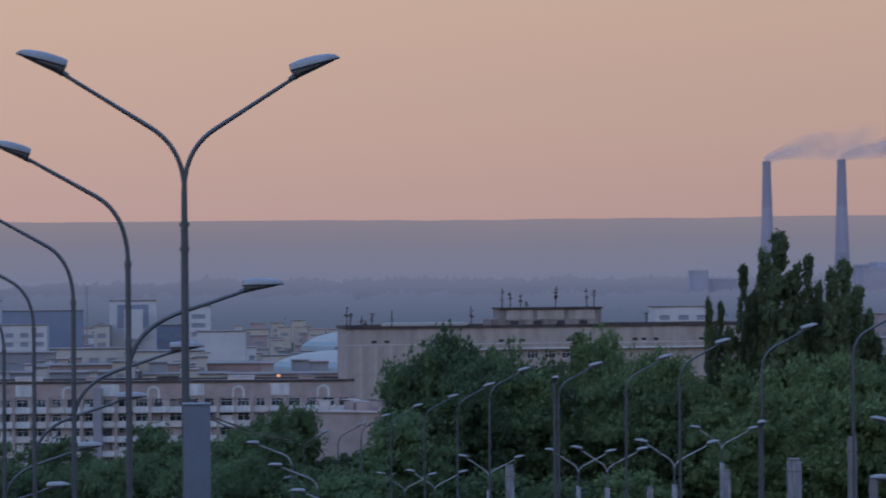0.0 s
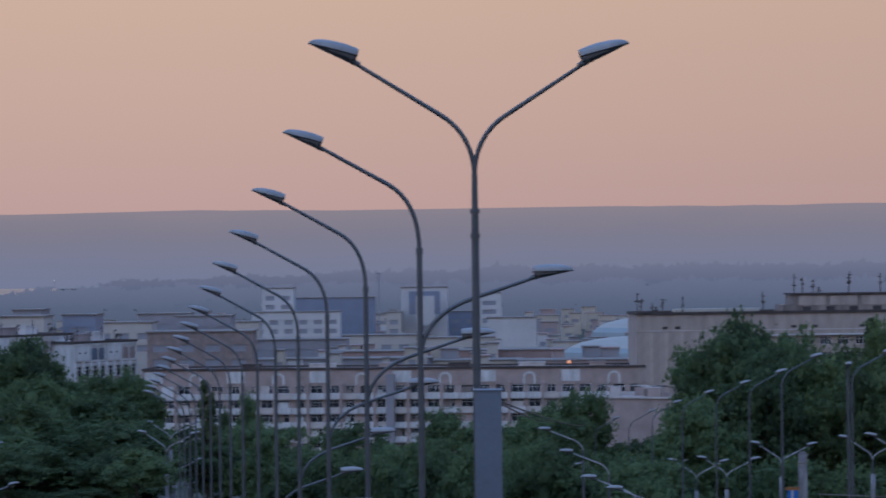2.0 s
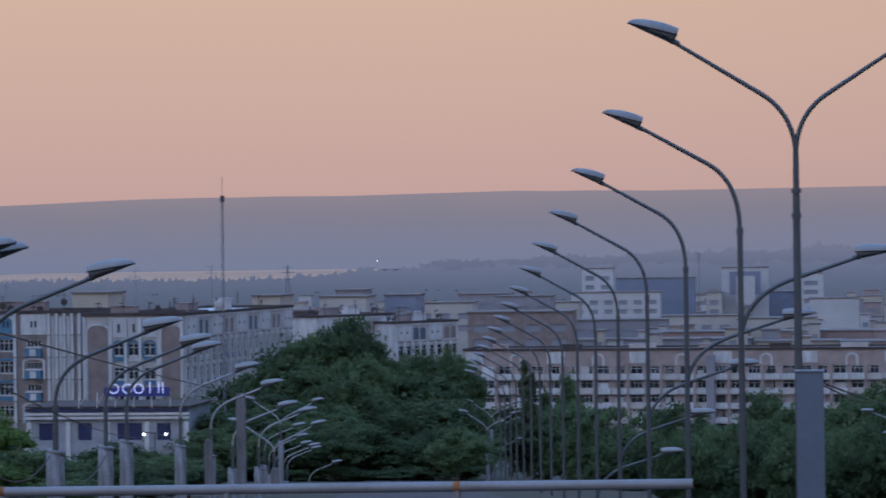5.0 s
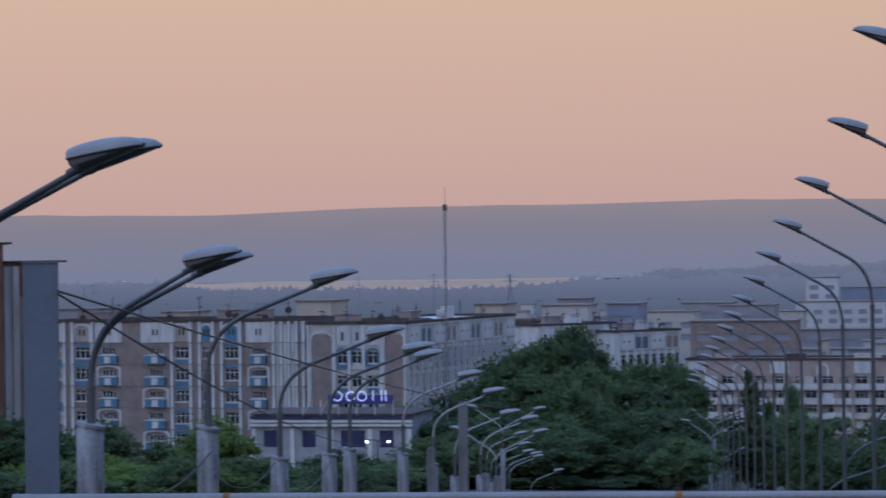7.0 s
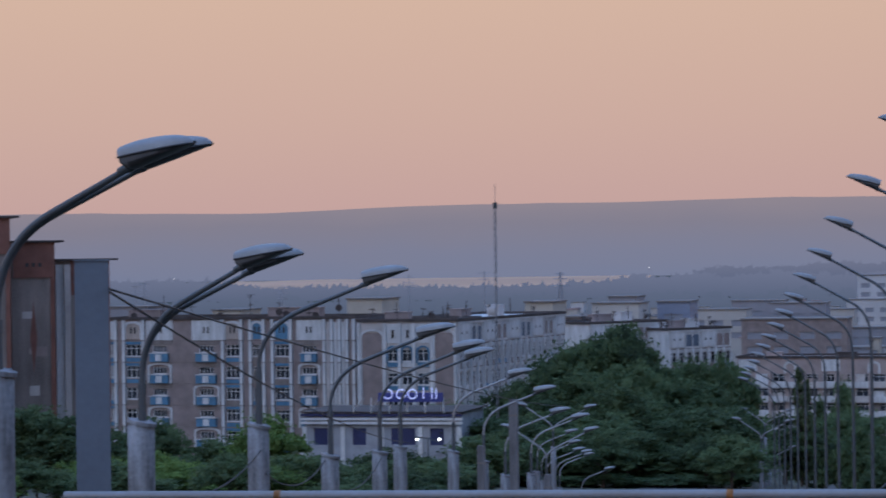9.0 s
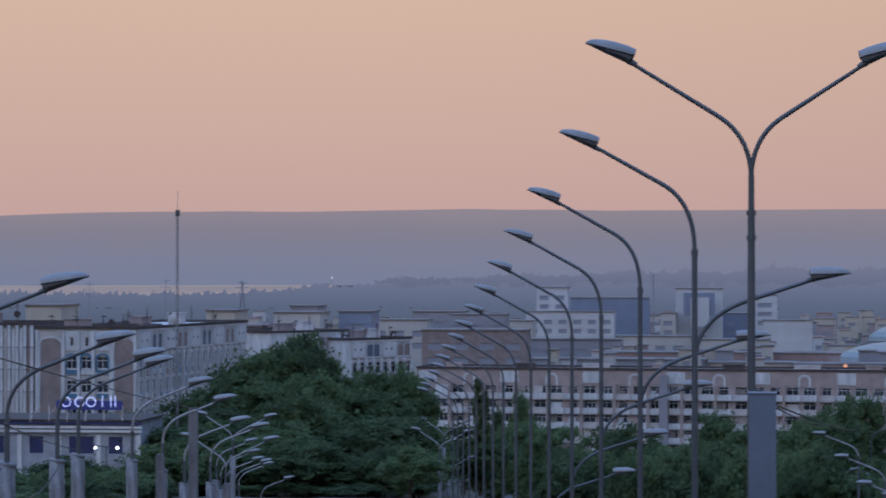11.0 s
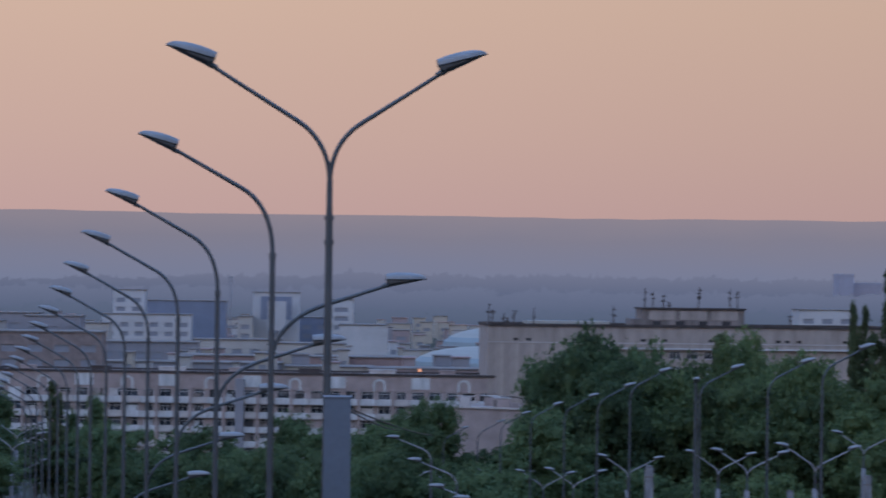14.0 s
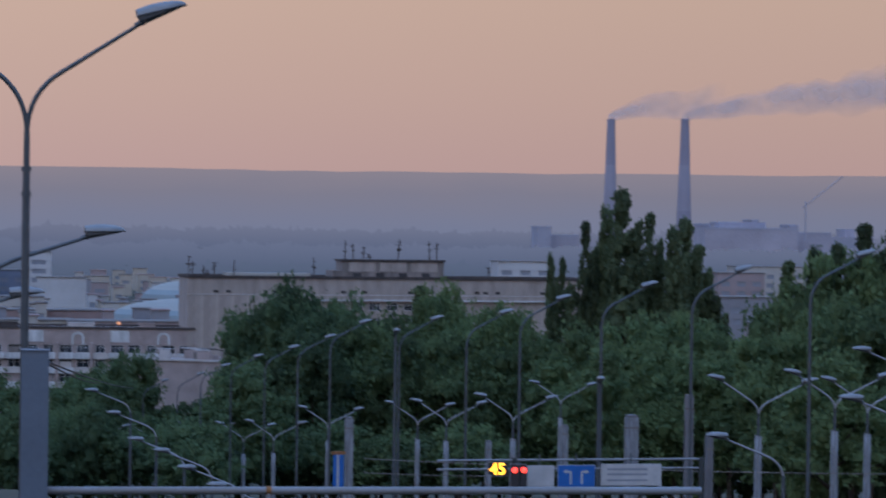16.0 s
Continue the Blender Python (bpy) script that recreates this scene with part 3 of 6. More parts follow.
def handrail(x0, x1, y, z0, z1, label, r=0.037):
    rail = thing("handrail", pose(x0, y, gz(x0, y)), label, "handrail", "handrails")
    g = gz(x0, y)
    part("top_tube", tubed([(0, 0, z0 - g), (x1 - x0, 0, z1 - g)], r, 12), RAIL, rail)
    part("lower_tube", tubed([(0, 0, z0 - g - 0.45), (x1 - x0, 0, z1 - g - 0.45)], r * 0.6, 8), RAIL, rail)
    n = max(2, int((x1 - x0) / 1.6))
    for i in range(1, n):
        s = i / n
        zt = z0 + (z1 - z0) * s - g
        px = (x1 - x0) * s
        part("post", tubed([(px, 0, gz(x0 + px, y) - g - 0.3), (px, 0, zt)], r * 0.8, 8), RAIL, rail)
        if i % 2:
            part("rust_band", tubed([(px - 0.025, 0, zt), (px + 0.025, 0, zt)], r * 1.06, 12), RUST, rail, "rusty weld")
    return rail


handrail(X(-21.7, 19), X(-2.3, 19), 19, Z(-21.6, -4.99, 19), Z(-2.3, -5.15, 19), "pale grey tubular handrail with rusty joints")
handrail(X(0.45, 24.6), X(14.6, 24.6), 24.6, Z(0.48, -5.74, 24.6), Z(13.74, -5.62, 24.6), "pale grey tubular handrail beside the lower road")


def cable(name, p, q, sag, r, label, material=None):
    p, q = Vector(p), Vector(q)
    pts = [p.lerp(q, i / 20) - Vector((0, 0, sag * 4 * (i / 20) * (1 - i / 20))) for i in range(21)]
    return solid(name, tubed(pts, r, 5), material or WIRE, label, "cable")


def at(az, el, d):
    return (X(az, d), d, Z(az, el, d))


cable("cable", at(-20.7, -0.58, 19.3), at(-11.0, -3.25, 84.4), 0.15, 0.010, "long black cable tied to a steel post")
cable("cable", at(-20.7, -0.64, 19.3), at(-14.25, -4.0, 68.5), 0.25, 0.010, "long black cable tied to a steel post")
cable("cable", at(0.5, -3.0, 24.5), at(2.3, -3.55, 60), 0.05, 0.009, "black cable tied to a steel post")
cable("cable", at(0.5, -3.05, 24.5), at(1.6, -3.45, 60), 0.05, 0.009, "black cable tied to a steel post")
for (a, e, d), (b, f, g_) in (((-19.9, -4.9, 33), (-17.5, -4.1, 42)), ((-17.4, -4.6, 42), (-16.1, -4.3, 51)), ((-16.0, -4.9, 51), (-14.9, -4.3, 60))):
    cable("cable", at(a, e, d), at(b, f, g_), 0.35, 0.014, "slack cable looped between lamp columns")

cable("cable", at(7.3, -5.03, 110), at(19.5, -5.12, 110), 0.15, 0.018, "thin rusty brown wire over the lower road", BROWN)
cable("cable", at(7.3, -5.33, 112), at(10.6, -5.36, 112), 0.05, 0.016, "thin rusty brown wire over the lower road", BROWN)

# ---------- trees ----------
def leaf_cloud(seed, clumps, leaves, size, shape):
    """Far woods: clumps of small leaves gathered on uneven masses. shape(u, rnd) gives a clump's place and radius."""
    rng = np.random.default_rng(seed)
    rnd = random.Random(seed)
    vs, fs = [], []
    for _ in range(clumps):
        c, r = shape(rnd)
        n = int(leaves * rng.uniform(0.7, 1.3))
        d = rng.normal(size=(n, 3))
        d /= np.linalg.norm(d, axis=1)[:, None]
        p = np.array(c) + d * (r * rng.uniform(0.55, 1.05, size=(n, 1))) * np.array((1, 1, 0.8))
        a = rng.normal(size=(n, 3))
        a /= np.linalg.norm(a, axis=1)[:, None]
        b = np.cross(a, d + 0.4 * rng.normal(size=(n, 3)))
        b /= np.linalg.norm(b, axis=1)[:, None] + 1e-6
        s = size * rng.uniform(0.6, 1.4, size=(n, 1))
        quad = np.stack([p - a * s, p - b * s * 0.6, p + a * s, p + b * s * 0.6], 1)
        for q in quad:
            vs.append(q)
    v = np.concatenate(vs).reshape(-1, 3)
    fs = np.arange(len(v)).reshape(-1, 4)
    me = bpy.data.meshes.new("crown")
    me.from_pydata(v.tolist(), [], fs.tolist())
    return me


def ico():
    """Corners and faces of a twenty-sided ball."""
    bm = bmesh.new()
    bmesh.ops.create_icosphere(bm, subdivisions=1, radius=1.0)
    bm.verts.ensure_lookup_table()
    out = np.array([v.co[:] for v in bm.verts]), np.array([[v.index for v in f.verts] for f in bm.faces])
    bm.free()
    return out


BALL_V, BALL_F = ico()


def crown(seed, puffs, leaves, size, lift=0.8, knot=0.48):
    """Crown mesh: each puff (centre, radius) is a dense knot of twigs covered with small three-cornered leaves."""
    rng = np.random.default_rng(seed)
    vs, fs, count = [], [], 0
    for c, r in puffs:
        core = np.array(c) + BALL_V * (knot * r * rng.uniform(0.7, 1.2, size=(len(BALL_V), 1))) * np.array((1, 1, lift))
        vs.append(core)
        fs += (BALL_F + count).tolist()
        count += len(core)
        n = int(leaves * rng.uniform(0.8, 1.2))
        d = rng.normal(size=(n, 3))
        d[:, 2] = np.where(d[:, 2] < -0.4, -d[:, 2], d[:, 2])
        d /= np.linalg.norm(d, axis=1)[:, None]
        p = np.array(c) + d * (r * rng.normal(0.86, 0.24, size=(n, 1))) * np.array((1, 1, lift))
        a = rng.normal(size=(n, 3))
        a /= np.linalg.norm(a, axis=1)[:, None]
        b = np.cross(a, d + 0.9 * rng.normal(size=(n, 3)))
        b /= np.linalg.norm(b, axis=1)[:, None] + 1e-6
        s = size * rng.uniform(0.5, 1.6, size=(n, 1))
        tri = np.stack([p + a * s, p - 0.6 * a * s + 0.75 * b * s, p - 0.6 * a * s - 0.75 * b * s], 1).reshape(-1, 3)
        vs.append(tri)
        fs += (np.arange(3 * n).reshape(-1, 3) + count).tolist()
        count += 3 * n
    me = bpy.data.meshes.new("crown")
    me.from_pydata(np.concatenate(vs).tolist(), [], fs)
    return me


def broad(seed, w, h, n):
    """Puffs of a broad crown, base at 0, of width w and height h: a few large knots inside, many small ones outside."""
    rnd = random.Random(seed)
    out = []
    for k in range(n + 14):
        inner = k >= n
        p = Vector((rnd.gauss(0, 1), rnd.gauss(0, 1), rnd.gauss(0.15, 1))).normalized()
        bulge = 1 + 0.42 * noise.noise(p * 1.6 + Vector((seed, h, 0))) + 0.16 * noise.noise(p * 4 + Vector((0, seed, 0)))
        p *= bulge * (0.34 if inner else rnd.uniform(0.60, 0.90))
        r = w * (0.19 if inner else rnd.choice((0.06, 0.08, 0.10, 0.13, 0.18)))
        out.append(((p.x * w / 2, p.y * w / 2, h * 0.54 + p.z * h * 0.46), r))
    return out


def slim(seed, w, h, n):
    """Puffs of a poplar: two steep spindles grown together, pointed and ragged."""
    rnd = random.Random(seed)
    out = []
    for k in range(n):
        j = k % 5 // 3
        top = (1.0, 0.90)[j]
        z = rnd.random() ** 0.85 * top
        q = z / top
        r = w * (0.30, 0.22)[j] * (0.40 + 0.60 * math.sin(math.pi * min(1, 0.16 + 0.86 * q) ** 1.1)) * rnd.uniform(0.85, 1.12)
        a, g = rnd.uniform(0, 6.283), math.sqrt(rnd.random())
        out.append((((-0.06, 0.18)[j] * w + r * g * math.cos(a), (0.04, -0.06)[j] * w + r * g * math.sin(a), z * h), w * rnd.uniform(0.09, 0.16) * (1.12 - 0.5 * q)))
    return out


CROWNS = {}
for i in range(5):
    CROWNS["broad%d" % i] = crown(10 + i, broad(10 + i, 8.0, 9.0, 84), 92, 0.15)
for i in range(3):
    CROWNS["bush%d" % i] = crown(30 + i, broad(30 + i, 6.0, 4.8, 48), 70, 0.125)
for i in range(3):
    CROWNS["slim%d" % i] = crown(50 + i, slim(50 + i, 4.6, 19.0, 190), 66, 0.15, 1.5, 0.85)


def trunk_bm(h, r, spread, seed):
    rnd = random.Random(seed)
    bm = bmesh.new()
    tube(bm, [(0, 0, -0.6), (0.05, 0, h * 0.4), (0, 0.08, h * 0.85)], [r, r * 0.75, r * 0.35], 8)
    for _ in range(7):
        a, z = rnd.uniform(0, 6.283), rnd.uniform(0.35, 0.75) * h
        e = Vector((math.cos(a) * spread, math.sin(a) * spread, z + spread * rnd.uniform(0.5, 1.0)))
        tube(bm, bend((0, 0, z), (e.x * 0.4, e.y * 0.4, z + 0.2 * spread), e, 5), [r * 0.4, r * 0.33, r * 0.25, r * 0.17, r * 0.08], 6)
    bmesh.ops.recalc_face_normals(bm, faces=bm.faces)
    return bm


TRUNKS = {"broad": mesh_of("trunk", trunk_bm(6.5, 0.22, 2.6, 1), BARK), "bush": mesh_of("trunk", trunk_bm(2.6, 0.12, 1.8, 2), BARK),
          "slim": mesh_of("trunk", trunk_bm(15, 0.26, 1.2, 3), BARK)}
TREE_LABEL = {"broad": "dense dark green broadleaf tree", "bush": "low bushy green tree", "slim": "tall slender dark poplar"}
CROWN_BASE = {"broad": 0.7, "bush": 0.3, "slim": 1.5}
CROWN_TOP = {"broad": 9.6, "bush": 5.0, "slim": 20.5}
tree_count = [0]


def tree(kind, az, d, top_el, width=None, leaf=None):
    """A tree whose top reaches the elevation top_el as seen from the camera's stand."""
    k = tree_count[0] = tree_count[0] + 1
    x = X(az, d)
    g = gz(x, d)
    h = Z(az, top_el, d) - g
    s = h / CROWN_TOP[kind]
    sw = (width / {"broad": 8.6, "bush": 6.4, "slim": 4.8}[kind]) if width else s
    fresh = leaf is LEAF_FRESH
    t = thing("tree", pose(x, d, g, 0, 0, (k * 77) % 360 if kind != "slim" else (k * 40) % 50) @ Matrix.Diagonal((sw, sw, s, 1)),
              TREE_LABEL[kind].replace("dark green", "fresh green") if fresh else TREE_LABEL[kind], "tree", "trees")
    t.scale = (sw, sw, s)
    part("trunk", TRUNKS[kind], None, t)
    names = sorted(c for c in CROWNS if c.startswith(kind))
    me = CROWNS[names[k % len(names)]]
    leaf = leaf or (LEAF_POPLAR if kind == "slim" else LEAF_LIGHT if az > 7.3 else LEAF)
    key = (me.name, leaf.name)
    if key not in LEAF_MESH:
        copy = me.copy()
        copy.materials.clear()
        copy.materials.append(leaf)
        LEAF_MESH[key] = copy
    part("crown", LEAF_MESH[key], None, t, "", pose(0, 0, CROWN_BASE[kind]))
    return t


LEAF_MESH = {}
# big mass between the left lamps and the road
OUTLINE = ((-13.2, -3.3), (-12, -2.75), (-11, -2.15), (-10.4, -1.8), (-9.85, -1.56), (-9.2, -1.95), (-8.6, -2.42), (-8.1, -2.36), (-7.6, -2.18), (-7.2, -2.6), (-6.7, -3.3))


def outline(az):
    for (a, e), (b, f) in zip(OUTLINE, OUTLINE[1:]):
        if a <= az <= b:
            return e + (f - e) * (az - a) / (b - a)
    return -3.4


for row, (d, drop, w) in enumerate(((252, 0.0, 9.5), (240, 0.45, 10.0), (228, 1.0, 9.5), (218, 1.6, 9.0))):
    for i in range(9):
        az = -13.0 + 0.78 * i + 0.27 * (row % 2)
        if az < -6.9:
            el = outline(az) - drop - (0.04, 0.30, -0.06, 0.42, 0.14)[(i * 3 + row * 2) % 5] * (0.3 if row == 0 else 1.0)
            tree("broad", az, d + (i * 5) % 9, max(el, -4.45 - 0.1 * (i % 3)) if row else el, w * (1.2 if i % 3 == 0 else 0.9))
for az, el, w in ((-9.87, -1.56, 9.5), (-10.35, -1.82, 9.0), (-9.45, -1.80, 9.0), (-10.9, -2.12, 10.0), (-8.25, -2.40, 8.0)):
    tree("broad", az, 250, el, w)
tree("broad", -7.62, 252, -2.2, 6.0)
for i in range(14):
    tree("bush", -12.9 + i * 0.44, 214 + (i * 13) % 10, -4.6 - 0.12 * ((i * 7) % 3), 6.0)
# low greenery below the blocks
for i in range(16):
    az = -24.5 + i * 0.8
    if -16.9 < az < -13.1:
        tree("bush", az, 165, -4.15 - 0.15 * (i % 3), 5.5)
        continue
    tree("bush", az, 140 + (i * 37) % 40, -3.35 - 0.35 * ((i * 5) % 3) - (0.55 if i > 9 else 0.1), 6.0, LEAF_FRESH if i % 4 == 1 else None)
for az, el in ((-22.6, -3.05), (-21.9, -3.3), (-23.9, -3.9), (-20.9, -3.5)):
    tree("broad", az, 150, el, 6)
for i in range(30):
    az = -14.5 + i * 0.55
    if not -7.2 < az < -3.0 and az > -12.9:
        tree("bush", az, 205 + (i * 31) % 40, -3.85 - 0.12 * (i % 4), 6.5)
for i in range(14):
    az = -3.6 + i * 0.55
    tree("bush", az, 215 + (i * 31) % 50, -4.1 - 0.15 * (i % 4), 9)
# shrubs on the bank beside the lamps
for i in range(30):
    az = -24.2 + i * 0.38
    tree("bush", az, 92 + (i * 17) % 30, -4.15 - 0.16 * ((i * 5) % 4) - (0.25 if az > -16 else 0), 3.6, LEAF_FRESH if i % 5 in (0, 2, 3) and az < -17 else None)
# along the middle, in front of the pink blocks
for i in range(18):
    az = -6.2 + i * 0.62
    if 2.3 < az < 4.5:
        continue
    el = -3.55 - 0.3 * math.sin(i * 1.9) - (0.15 if 2 < i < 9 else 0)
    tree("broad", az, 300 + (i * 53) % 60, el, 11)
for az, el in ((-4.9, -2.85), (-5.4, -3.2), (1.75, -2.95), (2.35, -2.75), (2.1, -3.2), (1.2, -3.35), (2.8, -3.75), (3.5, -3.8), (4.2, -3.75)):
    tree("broad", az, 400, el, 9 if az > 0 else 6)
# before the long slab
for az, d, el, w in ((4.75, 262, -2.3, 8), (5.2, 258, -1.75, 11), (5.7, 262, -1.45, 9), (6.7, 264, -1.48, 8), (6.2, 250, -2.2, 10), (7.4, 255, -2.2, 10), (8.9, 268, -1.42, 8), (8.2, 250, -2.5, 10),
                     (9.9, 262, -1.68, 9), (10.6, 262, -1.75, 8), (9.4, 246, -2.4, 10), (10.6, 246, -2.5, 10), (11.8, 240, -2.3, 10), (13.0, 236, -1.9, 11), (14.2, 236, -1.75, 10), (15.0, 240, -2.05, 10),
                     (15.9, 236, -1.6, 9), (12.4, 225, -2.7, 10), (14.0, 222, -2.6, 10), (15.2, 220, -2.6, 10),
                     (4.8, 266, -1.95, 8), (5.1, 268, -1.75, 9), (5.45, 266, -1.66, 10), (6.05, 266, -1.46, 11), (6.35, 262, -1.72, 11), (6.8, 258, -1.95, 9), (7.7, 262, -2.05, 10), (8.5, 264, -1.65, 8),
                     (9.1, 264, -1.6, 9), (9.6, 260, -1.95, 9), (10.25, 264, -1.85, 9)):
    tree("broad", az, d, el, w)
for i in range(22):
    az = 4.7 + i * 0.66
    tree("broad", az, 232 + (i * 29) % 30, -3.1 - 0.45 * abs(math.sin(i * 2.3)), 10, LEAF_FRESH if i % 5 in (1, 2) and az > 8 else None)
for i in range(16):
    tree("bush", 3.6 + i * 1.0, 225 + (i * 17) % 20, -4.2 - 0.2 * (i % 3), 9)
for az, d, el, w in ((17.0, 205, -0.95, 9), (17.8, 203, -0.5, 10), (18.8, 203, -0.3, 11), (20.0, 205, -0.2, 10), (16.9, 196, -1.6, 9), (18.2, 192, -1.4, 10), (16.2, 196, -2.3, 9), (19.4, 190, -1.5, 10), (17.4, 186, -2.8, 10)):
    tree("broad", az, d, el, w)
for az, d, el, w in ((11.33, 268, -0.66, 2.4), (11.58, 268, -0.72, 2.2), (12.10, 262, 0.06, 3.3), (12.55, 262, 0.36, 4.2), (12.90, 258, 0.74, 5.8), (13.48, 262, 0.26, 3.6), (14.0, 258, -0.05, 4.4),
                     (14.24, 260, 0.15, 4.6), (14.52, 262, -0.4, 4.4), (14.9, 262, -1.45, 4.0), (12.4, 268, -0.6, 5.0), (13.7, 268, -0.7, 6.0), (13.1, 266, -0.5, 5.0), (11.8, 262, -1.3, 3.5),
                     (16.45, 206, -0.72, 3.4), (17.05, 206, -0.45, 4.0), (17.5, 206, -0.35, 3.6), (18.1, 204, 0.08, 4.4), (18.7, 204, -0.1, 4.4), (-5.85, 300, -2.5, 3.0), (8.55, 268, -1.35, 4.5)):
    tree("slim", az, d, el, w)

# woods in the far haze, too many to count; the haze is painted as glowing leaves
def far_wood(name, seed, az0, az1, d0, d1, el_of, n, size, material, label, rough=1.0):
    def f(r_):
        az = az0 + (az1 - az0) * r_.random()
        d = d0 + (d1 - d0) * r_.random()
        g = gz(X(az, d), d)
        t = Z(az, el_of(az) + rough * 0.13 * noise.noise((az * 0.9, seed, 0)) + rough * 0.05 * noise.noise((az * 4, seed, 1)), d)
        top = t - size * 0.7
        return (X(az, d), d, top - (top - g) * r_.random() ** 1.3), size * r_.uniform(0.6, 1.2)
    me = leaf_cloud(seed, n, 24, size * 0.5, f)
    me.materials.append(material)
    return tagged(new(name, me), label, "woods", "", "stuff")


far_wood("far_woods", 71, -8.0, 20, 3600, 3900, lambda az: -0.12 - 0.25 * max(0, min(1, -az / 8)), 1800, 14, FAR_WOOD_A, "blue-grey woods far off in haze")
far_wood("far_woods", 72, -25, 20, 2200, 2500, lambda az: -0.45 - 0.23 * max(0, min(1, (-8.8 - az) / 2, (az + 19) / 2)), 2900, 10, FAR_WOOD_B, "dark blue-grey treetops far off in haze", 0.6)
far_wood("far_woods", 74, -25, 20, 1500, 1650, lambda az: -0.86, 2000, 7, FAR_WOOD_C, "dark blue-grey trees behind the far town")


# ---------- buildings ----------
def shell_with_openings(width, depth, height, holes, reveal=0.22):
    """A block, front at y=0 facing -y, with real openings (x0, x1, z0, z1) cut through its front."""
    bm = bmesh.new()
    xs = sorted({0, width, *[h[0] for h in holes], *[h[1] for h in holes]})
    zs = sorted({0, height, *[h[2] for h in holes], *[h[3] for h in holes]})
    cut = set()
    for a, b, c, d in holes:
        for i, x in enumerate(xs[:-1]):
            if a - 1e-6 <= x < b - 1e-6:
                for j, z in enumerate(zs[:-1]):
                    if c - 1e-6 <= z < d - 1e-6:
                        cut.add((i, j))
    vert = {}

    def V(i, j):
        if (i, j) not in vert:
            vert[i, j] = bm.verts.new((xs[i], 0, zs[j]))
        return vert[i, j]
    for j in range(len(zs) - 1):
        for i in range(len(xs) - 1):
            if (i, j) not in cut:
                bm.faces.new((V(i, j), V(i + 1, j), V(i + 1, j + 1), V(i, j + 1)))
    for a, b, c, d in holes:
        p = [bm.verts.new(q) for q in ((a, 0, c), (b, 0, c), (b, 0, d), (a, 0, d), (a, reveal, c), (b, reveal, c), (b, reveal, d), (a, reveal, d))]
        for q in ((0, 4, 5, 1), (1, 5, 6, 2), (2, 6, 7, 3), (3, 7, 4, 0)):
            bm.faces.new([p[k] for k in q])
    p = [bm.verts.new(q) for q in ((0, 0, 0), (width, 0, 0), (width, depth, 0), (0, depth, 0), (0, 0, height), (width, 0, height), (width, depth, height), (0, depth, height))]
    for q in ((1, 2, 6, 5), (2, 3, 7, 6), (3, 0, 4, 7), (4, 5, 6, 7)):
        bm.faces.new([p[k] for k in q])
    return bm


WINDOWS = {}


def window_meshes(w, h, bars):
    key = (round(w, 2), round(h, 2), bars)
    if key not in WINDOWS:
        t = 0.07
        hs = []
        rowz = [(t, h * 0.66), (h * 0.66 + t, h - t)] if h > 1.2 else [(t, h - t)]
        for k in range(bars):
            for z0, z1 in rowz:
                hs.append((w * k / bars + (t if k == 0 else t / 2), w * (k + 1) / bars - (t if k == bars - 1 else t / 2), z0, z1))
        f = shell_with_openings(w, 0.07, h, hs, 0.07)
        bmesh.ops.translate(f, verts=f.verts[:], vec=(0, 0.09, 0))
        f.normal_update()
        back = [q for q in f.faces if all(abs(v.co.y - 0.16) < 1e-4 for v in q.verts)]
        bmesh.ops.delete(f, geom=back, context="FACES")
        bmesh.ops.remove_doubles(f, verts=f.verts[:], dist=0.001)
        WINDOWS[key] = (mesh_of("window", f, FRAME), mesh_of("pane", boxed(0, w, 0.165, 0.2, 0, h), GLASS),
                        mesh_of("sill", boxed(-0.08, w + 0.08, -0.10, 0.12, -0.09, -0.005), WHITE))
    return WINDOWS[key]


def put_window(parent, a, b, c, d, bars=2, sill=True):
    f, g, s = window_meshes(b - a, d - c, bars)
    w = part("window", f, None, parent, "", pose(a, 0, c))
    part("pane", g, None, w)
    if sill:
        part("sill", s, None, w)


def antenna(parent, x, y, z, h, seed=0, thick=0.06):
    """A leaning aerial with short uneven rods, some with a second pole or a small dish."""
    rnd = random.Random(seed)
    bm = bmesh.new()
    for k in range(rnd.choice((1, 1, 2))):
        xx, hh, lean = x + k * rnd.uniform(0.5, 1.2), h * (1 if k == 0 else rnd.uniform(0.5, 0.8)), rnd.uniform(-0.08, 0.08)
        tube(bm, [(xx, y, z - 0.2), (xx + lean * hh, y, z + hh)], [thick, thick * 0.7], 6)
        for _ in range(rnd.randrange(2, 6)):
            u = rnd.uniform(0.45, 1)
            zz, cx, w0, w1 = z + hh * u, xx + lean * hh * u, rnd.uniform(0.1, 0.6), rnd.uniform(0.1, 0.6)
            tube(bm, [(cx - w0, y, zz), (cx + w1, y, zz + rnd.uniform(-0.12, 0.12))], thick * 0.7, 5)
        if rnd.random() < 0.4:
            dz = z + hh * rnd.uniform(0.3, 0.6)
            tube(bm, [(xx + 0.1, y - 0.35, dz), (xx + 0.05, y - 0.2, dz + 0.03)], [0.45, 0.12], 10)
    part("antenna", bm, ROOF, parent, "thin rooftop aerial")


def vent(parent, x, y, z, w, h, material=None):
    bm = boxed(x, x + w, y, y + 1.6, z - 0.1, z + h)
    box(bm, x - 0.12, x + w + 0.12, y - 0.12, y + 1.72, z + h, z + h + 0.12)
    part("roof_vent", bm, material or TAUPE, parent)


